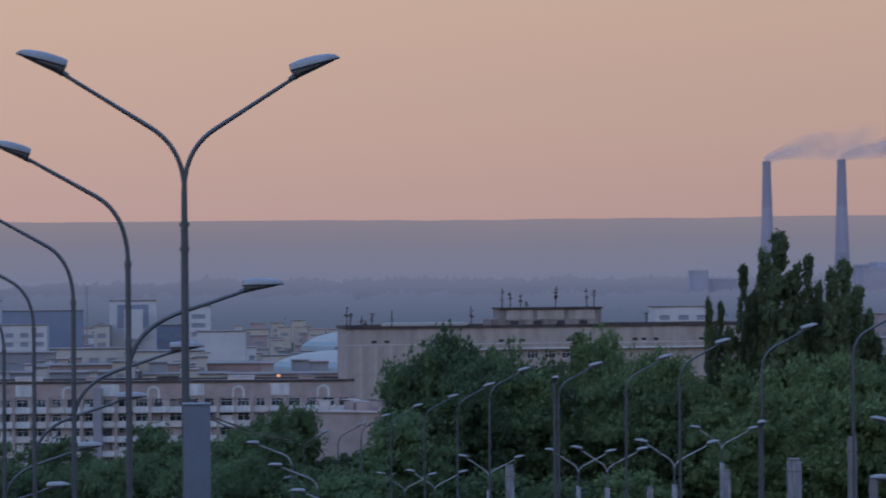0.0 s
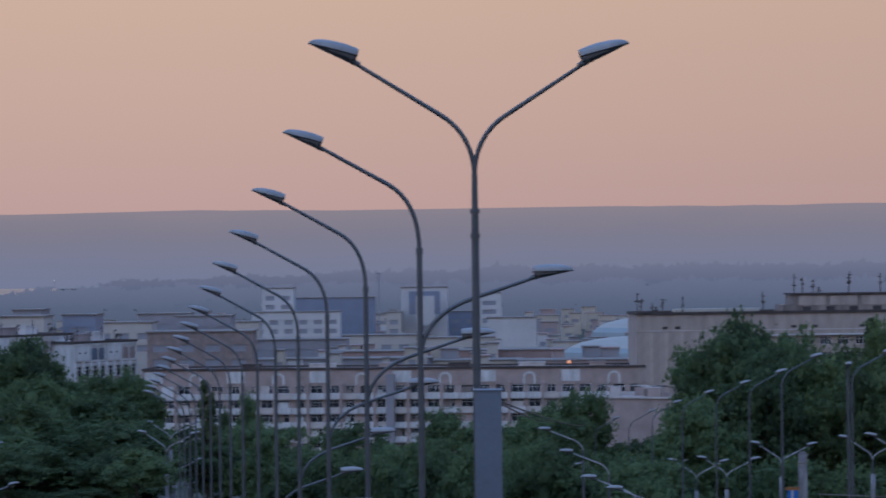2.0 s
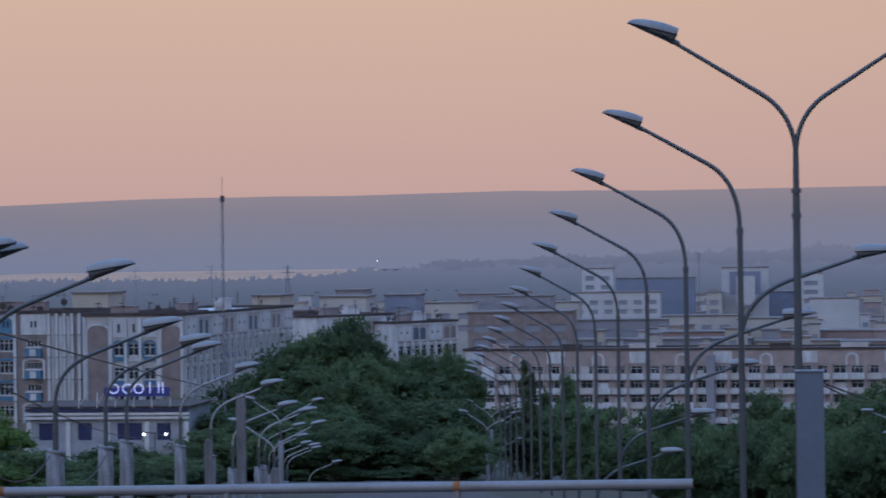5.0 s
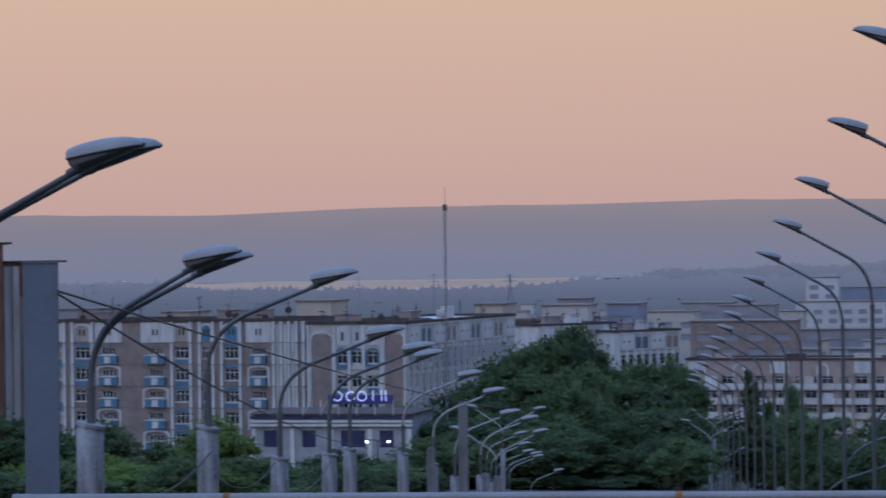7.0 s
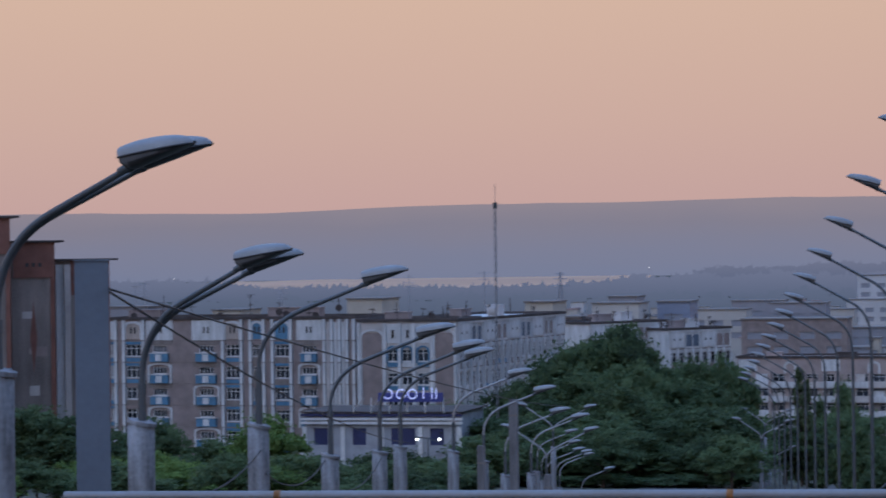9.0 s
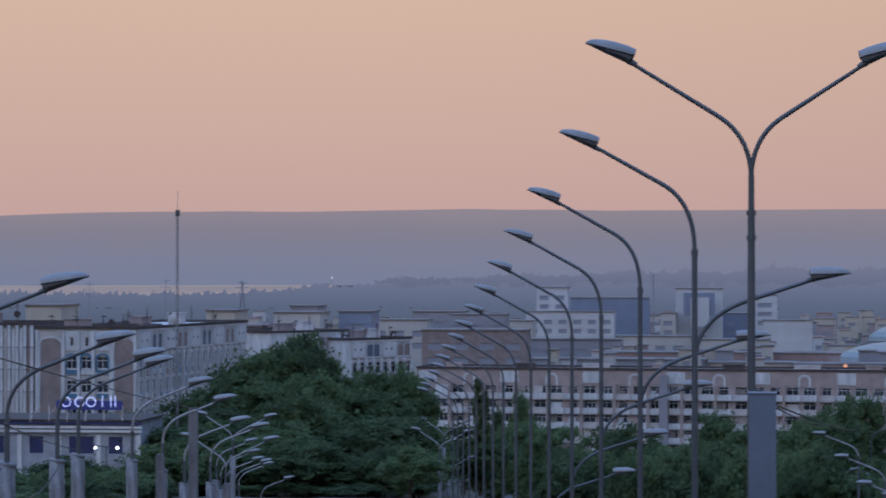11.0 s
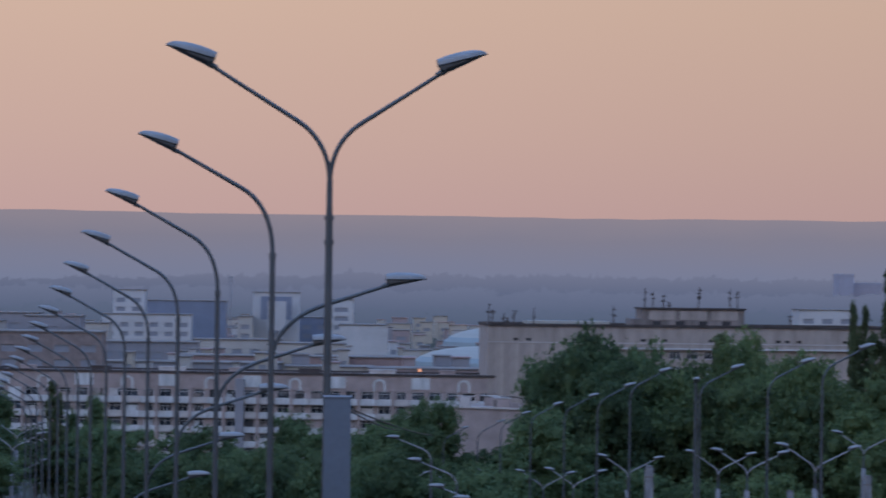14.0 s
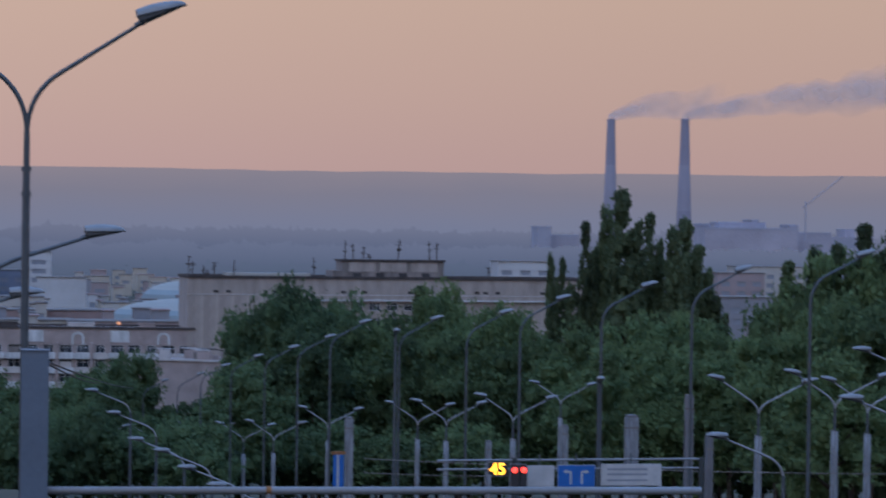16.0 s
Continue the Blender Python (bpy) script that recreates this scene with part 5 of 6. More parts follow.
def slab_block():
    m, width, height = place_block(3.47, 12.1, 500, 505, -1.17)
    b = thing("apartment_block", m, "long weathered concrete panel block with rooftop aerials", "apartment block")
    fh = 2.9
    holes = []
    x = 4.8
    while x < width - 2:
        holes.append((x, x + 1.0, height - 2.75, height - 2.25))
        x += (1.7, 2.4, 9.0)[len(holes) % 3]
    x = 28
    while x < 48:
        for z in (height - 6.0, height - 8.9):
            holes.append((x, x + 2.2, z, z + 1.5))
        x += 3.4
    part("wall", shell_with_openings(width, 14, height, holes, 0.3), PANEL, b)
    for h in holes:
        if h[3] - h[2] > 1:
            put_window(b, *h, 3, False)
        else:
            part("slot", boxed(h[0], h[1], 0.2, 0.28, h[2], h[3]), DARK, b, "dark attic slot")
    # proud panels with recessed joints on the blank end
    pw, ph = 2.9, 2.78
    pan = mesh_of("panel", boxed(0.03, pw - 0.03, -0.06, -0.002, 0.03, ph - 0.03), PANEL)
    pan_s = mesh_of("panel", boxed(0.03, 4.4, -0.06, -0.002, 0.03, 2.0), PANEL)
    for j in range(9):
        z = height - 3.2 - (j + 1) * ph
        if z > 0:
            for i in range(8):
                part("panel", pan, None, b, "", pose(0.1 + i * pw, 0, z))
    part("ledge", boxed(24, width, -0.7, -0.002, height - 4.2, height - 3.95), WHITE, b, "pale ledge over the balconies")
    part("ledge", boxed(0, width, -0.10, -0.002, height - 3.15, height - 2.98), CREAM, b)
    roof_edge(b, width, 14, height, ROOF, 0.5)
    part("roof_sheet", boxed(8, 24, 4, 9, height + 0.1, height + 0.95), DOME, b, "pale roof sheeting")
    px0, px1 = X(6.87, 500) - X(3.47, 500), X(9.10, 500) - X(3.47, 500)
    ph_ = part("penthouse", boxed(px0, px1, 2, 9, height + 0.01, height + 3.4), BROWN, b, "brown rooftop machine room")
    for i in range(3):
        q = px0 + 1.2 + i * (px1 - px0 - 1.6) / 3
        part("machine_room_panel", boxed(q, q + (px1 - px0) / 3 - 1.4, 1.93, 1.995, height + 1.45, height + 3.2), PANEL, b, "pale wall panel")
    for i in range(4):
        part("slot", boxed(px0 + 2 + 4.5 * i, px0 + 3.6 + 4.5 * i, 1.9, 1.995, height + 0.45, height + 1.2), DARK, b)
    part("coping", boxed(px0 - 0.3, px1 + 0.3, 1.7, 9.3, height + 3.41, height + 3.75), ROOF, b)
    part("step", boxed(px0 - 2, px0 - 0.02, 2, 9, height + 0.01, height + 1.6), BROWN, b)
    for k, (xx, h) in enumerate(((0.4, 4.6), (1.0, 3.4), (3.2, 2.6), (5.2, 3.2), (9, 3.8), (24.5, 4.5), (px0 + 0.6, 6.5), (px0 + 2.2, 5.4), (px0 + 4.2, 4.6), (px0 + 11, 7.0), (px1 - 2.6, 6.4), (px1 - 1.2, 6.0), (px1 + 9, 2.6))):
        antenna(b, xx, 2.5 if not px0 < xx < px1 else 3.0, height + (3.4 if px0 < xx < px1 else 0), h * (0.62 if px0 < xx < px1 else 0.9), 40 + k, 0.13)
    return b


slab_block()


def flat_roof_house():
    m, width, height = place_block(2.55, 4.5, 430, 424, -2.95)
    b = thing("low_building", m, "dusty pink flat-roofed building with a cluttered roof", "building")
    part("wall", boxed(0, width, 0, 10, 0, height), PINK, b)
    roof_edge(b, width, 10, height, CREAM, 0.3)
    rnd = random.Random(5)
    for i in range(7):
        x = rnd.uniform(0.5, width - 3)
        part("roof_hut", boxed(x, x + rnd.uniform(1, 2.6), 3 + i * 0.9, 3.7 + i * 0.9, height - 0.1, height + rnd.uniform(0.6, 1.6)), (PINK, BROWN, CREAM)[i % 3], b)
        part("roof_board", boxed(x - 0.6, x + 2.2, 3 + i * 0.9, 3.6 + i * 0.9, height + 1.61, height + 1.75), (SIGN_WHITE, ROOF)[i % 2], b)


flat_roof_house()


# ---------- far town ----------
def far_house(az0, az1, d, el_top, material, floors=0, label="pale building far off in haze", band=HAZE_DARK, depth=14, roof=None, cap=0.3):
    m, width, height = place_block(az0, az1, d, d, el_top)
    b = thing("far_building", m, label, "building", "far town")
    holes = []
    if floors:
        n = max(1, int(width / 5.0))
        bay = width / n
        for i in range(n):
            for k in range(floors):
                z = height - 1.2 - (k + 1) * 3.4
                if z > 0:
                    holes.append((i * bay + bay * 0.22, i * bay + bay * 0.78, z, z + 1.7))
    part("wall", shell_with_openings(width, depth, height, holes, 0.3), material, b)
    for h in holes:
        key = (round(h[1] - h[0], 2), round(h[3] - h[2], 2), band.name)
        if key not in FAR_PANE:
            FAR_PANE[key] = mesh_of("window", boxed(0, h[1] - h[0], 0.2, 0.26, 0, h[3] - h[2]), band)
        part("window", FAR_PANE[key], None, b, "", pose(h[0], 0, h[2]))
    if cap:
        part("roof", boxed(-0.3, width + 0.3, -0.3, depth + 0.3, height + 0.004, height + cap), roof or HAZE_ROOF, b)
    return b


FAR_PANE = {}
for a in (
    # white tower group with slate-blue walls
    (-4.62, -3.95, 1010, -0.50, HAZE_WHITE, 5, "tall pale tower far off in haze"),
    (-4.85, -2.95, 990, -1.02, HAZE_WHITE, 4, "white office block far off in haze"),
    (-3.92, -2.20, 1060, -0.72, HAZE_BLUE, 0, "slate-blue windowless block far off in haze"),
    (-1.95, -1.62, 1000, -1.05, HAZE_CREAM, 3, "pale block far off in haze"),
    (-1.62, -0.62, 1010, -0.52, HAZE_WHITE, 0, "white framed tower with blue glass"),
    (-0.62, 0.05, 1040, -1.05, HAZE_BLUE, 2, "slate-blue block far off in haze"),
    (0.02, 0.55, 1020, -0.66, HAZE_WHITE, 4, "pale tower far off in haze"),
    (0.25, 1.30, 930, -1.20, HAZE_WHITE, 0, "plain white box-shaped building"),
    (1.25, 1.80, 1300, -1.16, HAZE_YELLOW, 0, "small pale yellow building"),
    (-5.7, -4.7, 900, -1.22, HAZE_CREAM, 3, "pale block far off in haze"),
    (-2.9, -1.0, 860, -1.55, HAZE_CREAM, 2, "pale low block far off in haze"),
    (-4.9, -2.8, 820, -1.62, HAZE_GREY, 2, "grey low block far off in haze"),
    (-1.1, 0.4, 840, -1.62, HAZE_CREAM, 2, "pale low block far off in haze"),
    (-3.3, 1.9, 760, -1.90, HAZE_RED, 0, "long low building with a red roof dulled by haze"),
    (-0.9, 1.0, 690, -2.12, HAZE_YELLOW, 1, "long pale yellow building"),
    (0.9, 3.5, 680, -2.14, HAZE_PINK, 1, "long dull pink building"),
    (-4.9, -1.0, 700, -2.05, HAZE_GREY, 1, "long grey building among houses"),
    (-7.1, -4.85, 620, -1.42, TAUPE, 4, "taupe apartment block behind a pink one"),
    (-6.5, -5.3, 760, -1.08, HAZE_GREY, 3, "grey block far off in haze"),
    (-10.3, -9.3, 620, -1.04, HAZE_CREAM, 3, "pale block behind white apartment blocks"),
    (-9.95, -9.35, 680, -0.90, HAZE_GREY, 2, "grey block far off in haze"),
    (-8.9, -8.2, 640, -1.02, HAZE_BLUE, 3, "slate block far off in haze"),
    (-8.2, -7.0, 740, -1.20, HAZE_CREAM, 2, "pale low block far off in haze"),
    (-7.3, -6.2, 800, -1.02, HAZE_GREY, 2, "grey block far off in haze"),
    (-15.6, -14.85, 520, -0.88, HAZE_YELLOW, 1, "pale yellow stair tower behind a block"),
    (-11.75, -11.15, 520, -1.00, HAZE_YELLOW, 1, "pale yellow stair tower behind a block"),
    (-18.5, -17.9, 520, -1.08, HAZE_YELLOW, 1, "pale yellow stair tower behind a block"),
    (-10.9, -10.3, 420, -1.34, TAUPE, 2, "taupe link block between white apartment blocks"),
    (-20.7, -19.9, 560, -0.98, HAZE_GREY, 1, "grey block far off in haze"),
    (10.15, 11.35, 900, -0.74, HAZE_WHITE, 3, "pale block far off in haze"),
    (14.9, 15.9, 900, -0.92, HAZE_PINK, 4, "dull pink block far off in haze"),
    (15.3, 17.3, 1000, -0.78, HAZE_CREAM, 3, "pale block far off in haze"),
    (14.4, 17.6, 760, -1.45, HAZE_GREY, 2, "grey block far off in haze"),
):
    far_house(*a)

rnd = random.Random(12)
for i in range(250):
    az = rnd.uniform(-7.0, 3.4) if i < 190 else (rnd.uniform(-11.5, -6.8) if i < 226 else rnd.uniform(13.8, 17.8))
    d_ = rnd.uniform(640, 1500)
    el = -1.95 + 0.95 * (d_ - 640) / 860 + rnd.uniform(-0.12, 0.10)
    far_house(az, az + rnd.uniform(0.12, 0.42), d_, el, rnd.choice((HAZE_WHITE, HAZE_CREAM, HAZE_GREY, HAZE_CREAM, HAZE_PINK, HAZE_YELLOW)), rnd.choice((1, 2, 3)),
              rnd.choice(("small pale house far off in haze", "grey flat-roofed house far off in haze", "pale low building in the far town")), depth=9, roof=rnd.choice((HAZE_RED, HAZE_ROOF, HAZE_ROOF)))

# the open frame of the white tower
d = 1005
bm = boxed(X(-1.45, d), X(-0.78, d), d - 1.2, d - 0.6, Z(0, -1.10, d), Z(0, -0.60, d))
glass_wall = solid("glass_wall", bm, HAZE_BLUE, "blue glass front of a far tower", "glass wall")
bm = boxed(X(-1.30, d), X(-0.90, d), d - 2.2, d - 1.4, Z(0, -1.10, d) - 4, Z(0, -0.70, d))
solid("pale_bay", bm, HAZE_WHITE, "pale bay of a far tower", "wall panel")


def hall(az, d, half, el_top, el_bot, label):
    g = gz(X(az, d), d)
    b = thing("sports_hall", pose(X(az, d), d, g), label, "hall")
    rise = Z(az, el_top, d) - Z(az, el_bot, d)
    z0 = Z(az, el_bot, d) - g
    bm = bmesh.new()
    g_ = []
    for i in range(7):
        r = math.cos(math.pi / 2 * i / 6.3)
        g_.append([bm.verts.new((half * r * math.cos(6.2832 * k / 28), half * r * math.sin(6.2832 * k / 28), z0 + rise * math.sin(math.pi / 2 * i / 6.3))) for k in range(28)])
    for i, (a, c) in enumerate(zip(g_, g_[1:])):
        for k in range(28):
            bm.faces.new((a[k], a[(k + 1) % 28], c[(k + 1) % 28], c[k])).material_index = 1 if i < 2 else 0
    bm.faces.new(g_[-1])
    part("roof", bm, [DOME, DOME_BLUE], b, "pale blue shell roof")
    bm = tubed([(0, 0, -0.5), (0, 0, z0 + 0.05)], half * 0.98, 28)
    part("wall", bm, HAZE_WHITE, b)


hall(3.35, 820, 22, -1.62, -2.05, "round hall with a pale blue shell roof")
hall(3.75, 980, 22, -1.20, -1.62, "round hall with a blue and white shell roof")


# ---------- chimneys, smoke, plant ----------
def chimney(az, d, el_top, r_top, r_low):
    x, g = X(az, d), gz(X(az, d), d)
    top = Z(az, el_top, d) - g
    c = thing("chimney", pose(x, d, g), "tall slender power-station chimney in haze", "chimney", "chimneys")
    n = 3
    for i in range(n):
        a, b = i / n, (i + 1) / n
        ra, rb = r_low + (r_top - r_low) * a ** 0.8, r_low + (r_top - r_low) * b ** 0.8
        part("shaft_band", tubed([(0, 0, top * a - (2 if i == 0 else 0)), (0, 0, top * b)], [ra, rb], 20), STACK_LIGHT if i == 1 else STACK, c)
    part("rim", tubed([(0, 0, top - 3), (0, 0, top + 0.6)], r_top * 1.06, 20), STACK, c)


chimney(12.56, 3300, 2.36, 5.0, 11)
chimney(14.15, 3300, 2.38, 5.2, 11.5)


def smoke(az, d, el, seed, length, spread):
    """A thin drifting plume that widens downwind and thins out to its upper and lower edge."""
    x0, z0 = X(az, d), Z(az, el, d)
    n, around = 90, 24
    vs, fs, density = [], [], []
    for i in range(n):
        u = i / (n - 1)
        L = length * u
        w = 5.5 + spread * u ** 0.75 * (1 + 0.30 * noise.noise((L * 0.03, seed, 2)))
        z = z0 + 2 + 6 * (1 - math.exp(-L / 18)) + 0.135 * L + 4 * noise.noise((L * 0.012, seed, 0))
        for k in range(around):
            a_ = 6.2832 * k / around
            c, s_ = math.cos(a_), math.sin(a_)
            q = w * (1 + (0.55 if s_ > 0 else 0.25) * noise.noise((L * 0.028, 0.9 * c + seed, 0.9 * s_)))
            vs.append((x0 + L - 3, d + q * c, z + 0.85 * q * s_))
            density.append(0.60 * abs(c) ** 1.6 * (1 - 0.45 * u) * min(1, (1 - u) * 5))
            if i:
                b, e = i * around + k, i * around + (k + 1) % around
                fs.append((b - around, e - around, e, b))
    me = bpy.data.meshes.new("smoke")
    me.from_pydata(vs, [], fs)
    me.attributes.new("smoke_amount", "FLOAT", "POINT").data.foreach_set("value", density)
    me.shade_smooth()
    me.materials.append(SMOKE_MAT)
    return tagged(new("smoke", me), "thin blue-grey smoke drifting from a chimney", "smoke", "", "stuff")


smoke(12.56, 3300, 2.36, 1, 150, 24)
smoke(14.15, 3305, 2.38, 2, 520, 48)
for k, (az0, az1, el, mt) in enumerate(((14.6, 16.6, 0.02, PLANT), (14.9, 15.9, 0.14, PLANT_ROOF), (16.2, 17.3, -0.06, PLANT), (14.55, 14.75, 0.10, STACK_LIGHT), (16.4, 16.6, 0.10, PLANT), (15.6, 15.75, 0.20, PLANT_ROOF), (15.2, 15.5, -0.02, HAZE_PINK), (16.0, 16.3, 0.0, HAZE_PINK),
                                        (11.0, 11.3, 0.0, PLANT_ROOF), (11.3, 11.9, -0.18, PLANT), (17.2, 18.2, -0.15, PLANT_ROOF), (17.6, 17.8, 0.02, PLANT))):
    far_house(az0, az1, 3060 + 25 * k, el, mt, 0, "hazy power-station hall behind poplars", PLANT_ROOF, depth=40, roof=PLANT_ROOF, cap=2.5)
cr = thing("tower_crane", pose(X(16.75, 3000), 3000, gz(X(16.75, 3000), 3000)), "thin tower crane in far haze", "crane")
part("mast", tubed([(0, 0, -1), (0, 0, 70)], 0.8, 6), PLANT_ROOF, cr)
part("jib", tubed([(-4, 0, 62), (45, 0, 100)], 0.6, 6), PLANT_ROOF, cr)

# ---------- mast, dish ----------
mx, md = X(-12.37, 250), 250
mg = gz(mx, md)
mast = thing("radio_mast", pose(mx, md, mg), "thin lattice radio mast with a whip aerial", "mast")
mh = Z(-12.35, 1.16, md) - mg
bm = bmesh.new()
for sx, sy in ((-.10, -.10), (.10, -.10), (0, .12)):
    tube(bm, [(sx, sy, -0.5), (sx, sy, mh)], 0.03, 5)
for i in range(int(mh / 0.7)):
    z = i * 0.7
    tube(bm, [(-.10, -.10, z), (.10, -.10, z + 0.7)], 0.018, 4)
    tube(bm, [(.10, -.10, z), (0, .12, z + 0.7)], 0.018, 4)
part("lattice", bm, COLUMN, mast)
part("whip", tubed([(0, 0, mh), (0, 0, mh + 1.9)], 0.025, 5), COLUMN, mast)
part("drum", tubed([(0, 0, mh - 0.5), (0, 0, mh + 0.1)], 0.22, 8), STEEL, mast)
bm = bmesh.new()
bmesh.ops.create_uvsphere(bm, u_segments=16, v_segments=8, radius=0.62)
for v in bm.verts:
    v.co.y *= 0.3
dish = thing("satellite_dish", pose(*at(-12.45, -1.16, 318)), "white round satellite dish on a roof", "dish")
part("reflector", bm, SIGN_WHITE, dish)
part("stand", tubed([(0, 0.2, -1.6), (0, 0.2, 0)], 0.05, 6), STEEL, dish)

# ---------- road signs and signals ----------
gx, gd = X(8.9, 92), 92
gant = thing("sign_gantry", pose(gx, gd, gz(X(12, 92), 92)), "pale steel sign gantry over the lower road", "gantry")
gg = gz(X(12, 92), 92)
x1 = X(14.6, gd) - gx
zt = Z(11, -5.02, gd) - gg
for dz in (0.0, -0.32):
    part("beam", tubed([(0, 0, zt + dz), (x1, 0, zt + dz + 0.05)], 0.045, 8), RAIL, gant)
for px in (X(10.57, gd) - gx, x1):
    part("post", tubed([(px, 0, -1.5), (px, 0, zt + 0.1)], 0.10, 10), DARK_STEEL, gant)


def sign(az0, az1, e0, e1, material, label):
    d = 91.6
    s = thing("road_sign", pose(X(az0, d), d, Z(11, e0, d)), label, "road sign", "road signs")
    w, h = X(az1, d) - X(az0, d), Z(11, e1, d) - Z(11, e0, d)
    part("board", boxed(0, w, 0, 0.05, 0, h), material, s)
    part("rim", boxed(-0.02, w + 0.02, 0.051, 0.07, -0.02, h + 0.02), SIGN_WHITE, s)
    part("hanger", tubed([(w / 2, 0.08, h - 0.2), (w / 2, 0.12, h + 0.4)], 0.03, 6), STEEL, s)
    return s, w, h


s, w, h = sign(10.81, 11.43, -5.58, -5.14, SIGN_WHITE, "plain white road sign board")
s, w, h = sign(11.52, 12.31, -5.58, -5.13, SIGN_BLUE, "blue lane-direction sign with white arrows")
for x, side in ((0.45, -1), (0.85, 1)):
    part("arrow_stem", boxed(x - 0.035, x + 0.035, -0.006, -0.001, 0.08, h * 0.72), SIGN_WHITE, s, "white arrow stem")
    bm = bmesh.new()
    v = [bm.verts.new((x + side * a, -0.0065, h * 0.62 + b)) for a, b in ((0.0, 0.10), (0.0, 0.03), (0.14, 0.03), (0.14, -0.03), (0.26, 0.065), (0.14, 0.16), (0.14, 0.10))]
    bm.faces.new(v if side < 0 else v[::-1])
    part("arrow_head", bm, SIGN_WHITE, s, "white turning arrow")
s, w, h = sign(12.46, 13.74, -5.56, -5.11, SIGN_WHITE, "white direction board with grey bars")
for z in (0.15, 0.36, 0.54):
    part("lettering_bar", boxed(0.2, w - 0.5, -0.006, -0.001, z, z + 0.07), HAZE_DARK, s, "grey bar of lettering")

sd = 90.5
ts = thing("traffic_signal", pose(X(10.62, sd), sd, gz(X(10.62, sd), sd)), "traffic signal showing red with an amber countdown", "traffic signal")
tg = gz(X(10.62, sd), sd)
zc = Z(10.6, -5.23, sd) - tg
part("post", tubed([(0.05, 0.2, -0.5), (0.05, 0.2, zc + 0.2)], 0.06, 8), STEEL, ts)
part("housing", boxed(-0.20, 0.06, -0.05, 0.15, zc - 0.75, zc + 0.2), DARK, ts, "black signal housing")
part("housing", boxed(0.12, 0.36, -0.05, 0.15, zc - 0.75, zc + 0.2), DARK, ts, "black signal housing")
for x in (-0.08, 0.24):
    bm = bmesh.new()
    bmesh.ops.create_uvsphere(bm, u_segments=12, v_segments=6, radius=0.105)
    part("red_lens", bm, RED_LIGHT, ts, "lit red lens", pose(x, -0.06, zc))
part("counter_box", boxed(-0.98, -0.30, 0.0, 0.15, zc - 0.16, zc + 0.26), DARK, ts, "black countdown box")
cu = bpy.data.curves.new("countdown", "FONT")
cu.body, cu.size, cu.extrude, cu.offset = "45", 0.56, 0.004, 0.012
cu.materials.append(AMBER_LIGHT)
num = new("countdown", cu)
num.parent = ts
num.matrix_basis = pose(-0.95, -0.01, zc - 0.15, 90, 0, 0)
tagged(num, "amber countdown digits")
bs = thing("info_sign", pose(X(6.76, 100), 100, gz(X(6.76, 100), 100)), "narrow blue and white roadside sign with a lit top", "sign")
bg = gz(X(6.76, 100), 100)
zb = Z(6.76, -4.95, 100) - bg
part("board", boxed(-0.2, 0.2, 0, 0.08, zb - 1.3, zb), SIGN_BLUE, bs)
part("stripe", boxed(-0.06, 0.02, -0.01, -0.001, zb - 1.3, zb), SIGN_WHITE, bs)
part("top_board", boxed(-0.26, 0.26, -0.02, 0.1, zb + 0.01, zb + 0.12), RUST, bs)
part("post", tubed([(0.05, 0.1, -0.5), (0.05, 0.1, zb)], 0.05, 8), STEEL, bs)

# white columns and poles on the lower side
for az, el, d, r in ((14.32, -3.54, 108, 0.16), (14.76, -4.40, 110, 0.15), (13.09, -4.0, 120, 0.28), (6.98, -4.13, 140, 0.21), (11.65, -4.24, 170, 0.20), (10.0, -4.6, 170, 0.18), (-12.03, -3.08, 96, 0.15), (-12.74, -4.07, 88, 0.12), (-11.31, -4.70, 120, 0.15), (-11.62, -4.63, 115, 0.15)):
    x, g = X(az, d), gz(X(az, d), d)
    p = thing("concrete_post", pose(x, d, g), "pale square concrete post with a rusty strap", "post", "concrete posts")
    hh = Z(az, el, d) - g
    part("shaft", boxed(-r, r, -r, r, -1, hh - 0.12), COLUMN if r > 0.17 else CONCRETE, p)
    part("cap", boxed(-r * 0.9, r * 0.8, -r, r, hh - 0.118, hh), CONCRETE, p)
    part("band", boxed(-r * 1.05, r * 1.05, -r * 1.05, r * 1.05, hh - 0.62, hh - 0.56), BROWN, p, "rusty strap")
for az, el, d in ((7.96, -2.32, 130), (12.37, -3.30, 112)):
    x, g = X(az, d), gz(X(az, d), d)
    p = thing("street_lamp", pose(x, d, g, 0, 0, 90), "slim street lamp seen end on with a pale lantern", "street lamp", "street lamps")
    hh = Z(az, el, d) - g
    part("pole", tubed([(0, 0, -1), (0, 0, hh)], [0.10, 0.07], 8), STEEL, p)
    lantern(p, -0.1, hh, -1, 5)
sl = thing("street_lamp", pose(*at(2.0, -2.17, 650)), "lit sodium street lamp among far houses", "street lamp")
bm = bmesh.new()
bmesh.ops.create_uvsphere(bm, u_segments=10, v_segments=6, radius=0.5)
part("lit_globe", bm, SODIUM, sl, "lit orange globe")
part("pole", tubed([(0, 0, gz(0, 650) - Z(2, -2.17, 650)), (0, 0, -0.3)], 0.12, 6), STEEL, sl)

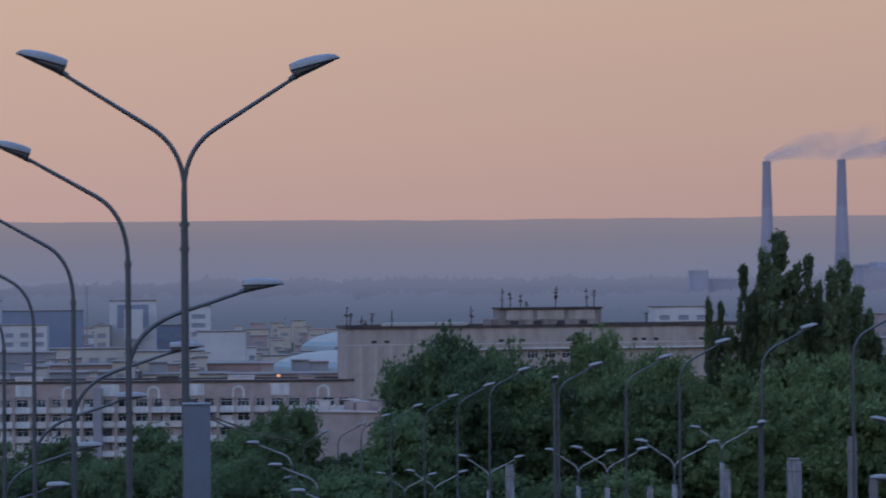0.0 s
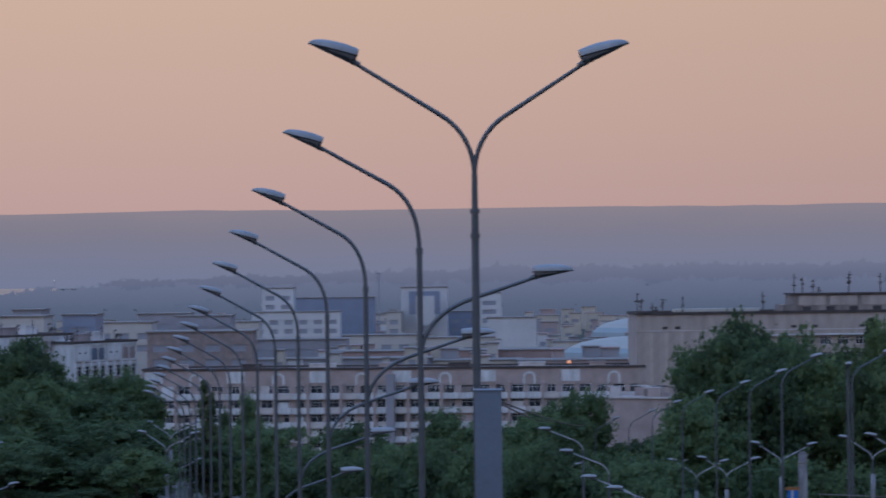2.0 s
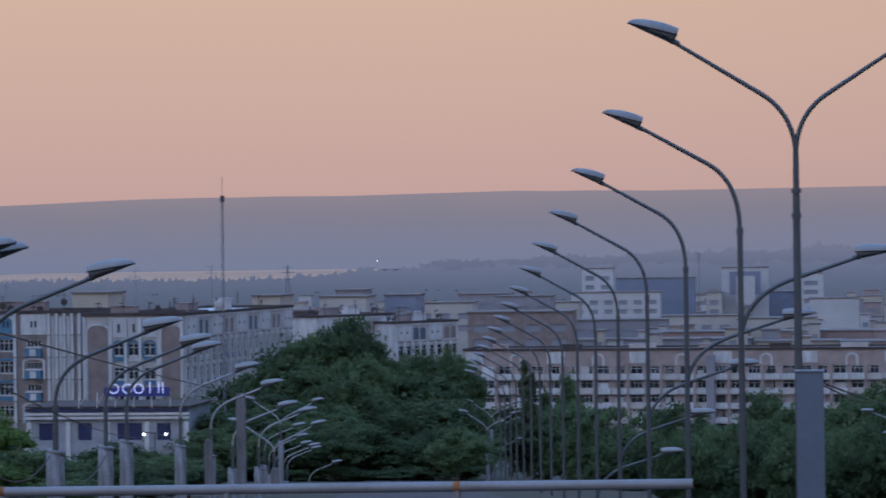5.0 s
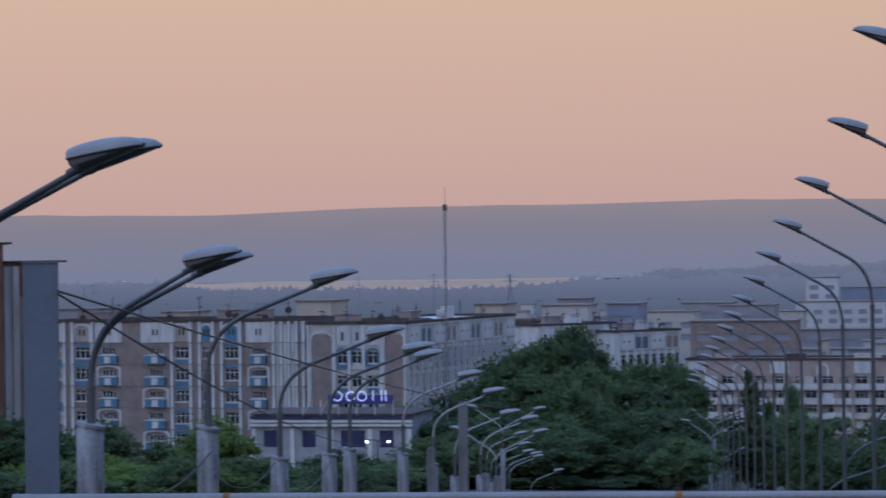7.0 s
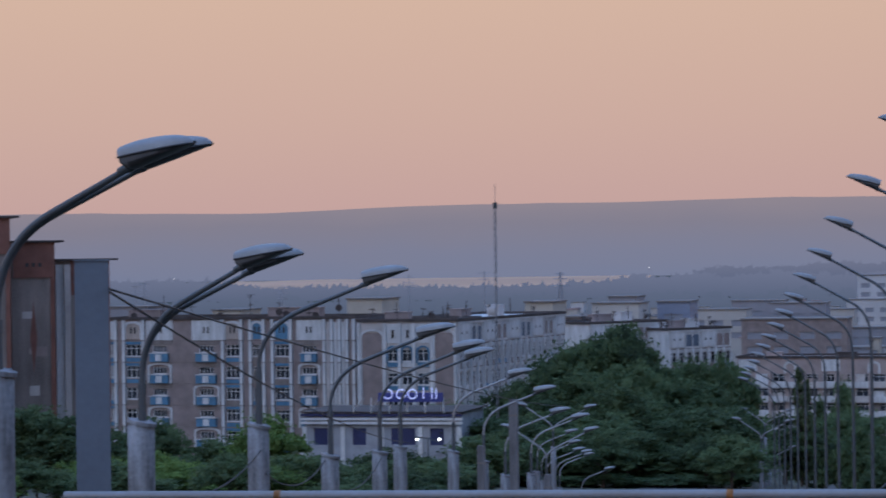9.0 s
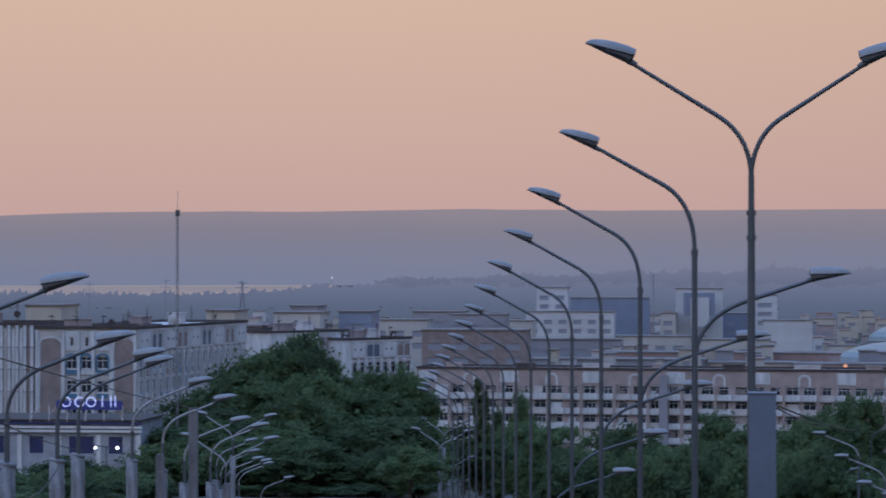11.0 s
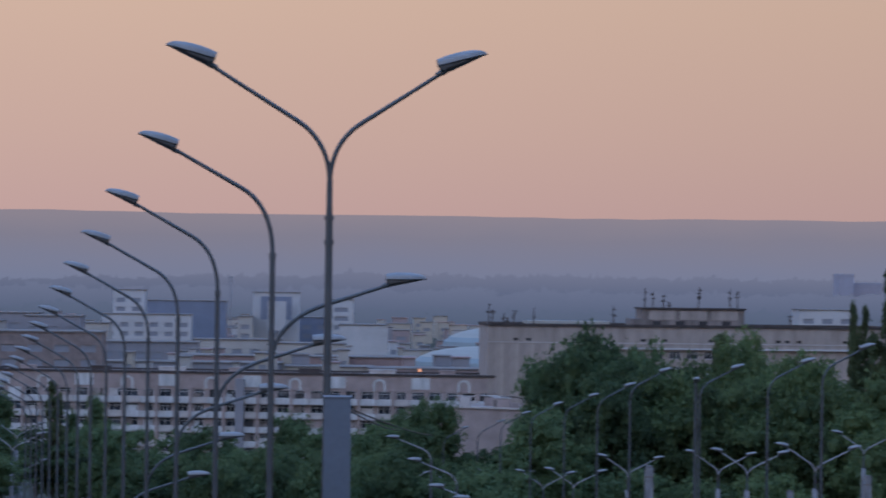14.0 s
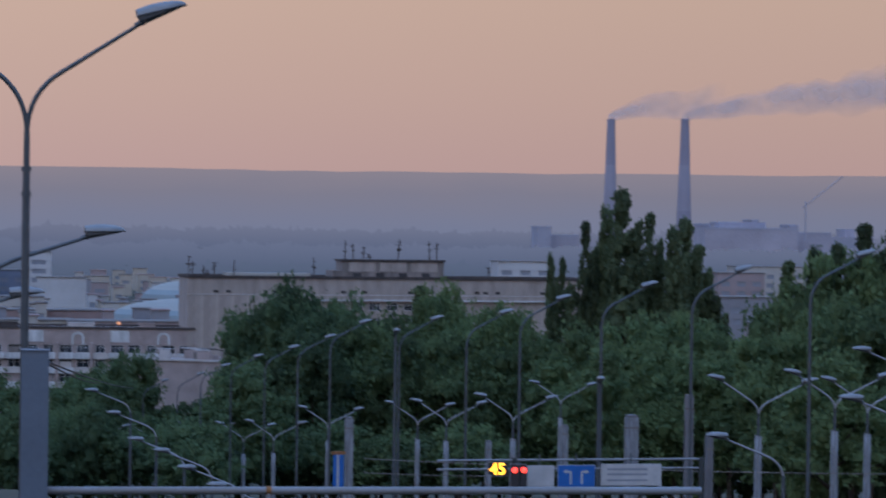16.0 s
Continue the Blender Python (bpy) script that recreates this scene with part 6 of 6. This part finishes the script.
# masts and a pylon over the far roofs, and lamps lit in the plain
for az, top, d, r0 in ((-12.62, -0.30, 420, 0.10), (-14.25, -0.36, 420, 0.09), (-17.0, -0.55, 420, 0.09), (-19.95, -0.45, 420, 0.08), (-20.15, -0.50, 420, 0.08), (-2.10, -0.18, 1000, 0.3)):
    x, g = X(az, d), gz(X(az, d), d)
    ms = thing("aerial_mast", pose(x, d, g), "thin dark aerial mast above the roofs", "mast", "aerial masts")
    hh = Z(az, top, d) - g
    part("pole", tubed([(0, 0, -0.5), (0, 0, hh)], [r0, r0 * 0.6], 6), HAZE_DARK, ms)
    for k in range(3):
        part("crossbar", tubed([(-0.7 - 2 * r0, 0, hh * (0.99 - 0.03 * k)), (0.7 + 2 * r0, 0, hh * (0.99 - 0.03 * k))], r0 * 0.4, 5), HAZE_DARK, ms)
pd = 1500
px, pg = X(-10.98, pd), gz(X(-10.98, pd), pd)
pyl = thing("power_pylon", pose(px, pd, pg), "lattice power pylon in far haze", "pylon")
ph = Z(-10.98, -0.34, pd) - pg
for sx, sy in ((-1, -1), (1, -1), (1, 1), (-1, 1)):
    part("leg", tubed([(2.6 * sx, 2.6 * sy, -0.5), (0.5 * sx, 0.5 * sy, ph * 0.75), (0.2 * sx, 0.2 * sy, ph)], 0.22, 5), HAZE_DARK, pyl)
for k in range(9):
    q = 2.6 - 2.1 * k / 9
    z = ph * 0.75 * k / 9
    part("brace", tubed([(-q, -q, z), (q, -q, z + ph * 0.083)], 0.14, 4), HAZE_DARK, pyl)
for z, w in ((0.72, 5.5), (0.86, 4.0), (0.96, 2.8)):
    part("crossarm", tubed([(-w, 0, ph * z), (w, 0, ph * z)], 0.22, 5), HAZE_DARK, pyl)
for az, el, d in ((-9.05, -0.27, 3050), (-19.3, -0.38, 2950)):
    x, g = X(az, d), gz(X(az, d), d)
    fl_ = thing("street_lamp", pose(x, d, g), "tiny lit lamp far off in the plain", "street lamp", "far lamps")
    hh = Z(az, el, d) - g
    part("pole", tubed([(0, 0, -0.5), (0, 0, hh)], 0.15, 5), HAZE_DARK, fl_)
    bm = bmesh.new()
    bmesh.ops.create_uvsphere(bm, u_segments=8, v_segments=5, radius=0.3)
    part("lit_globe", bm, LAMP_LIGHT, fl_, "lit white globe", pose(0, 0, hh))
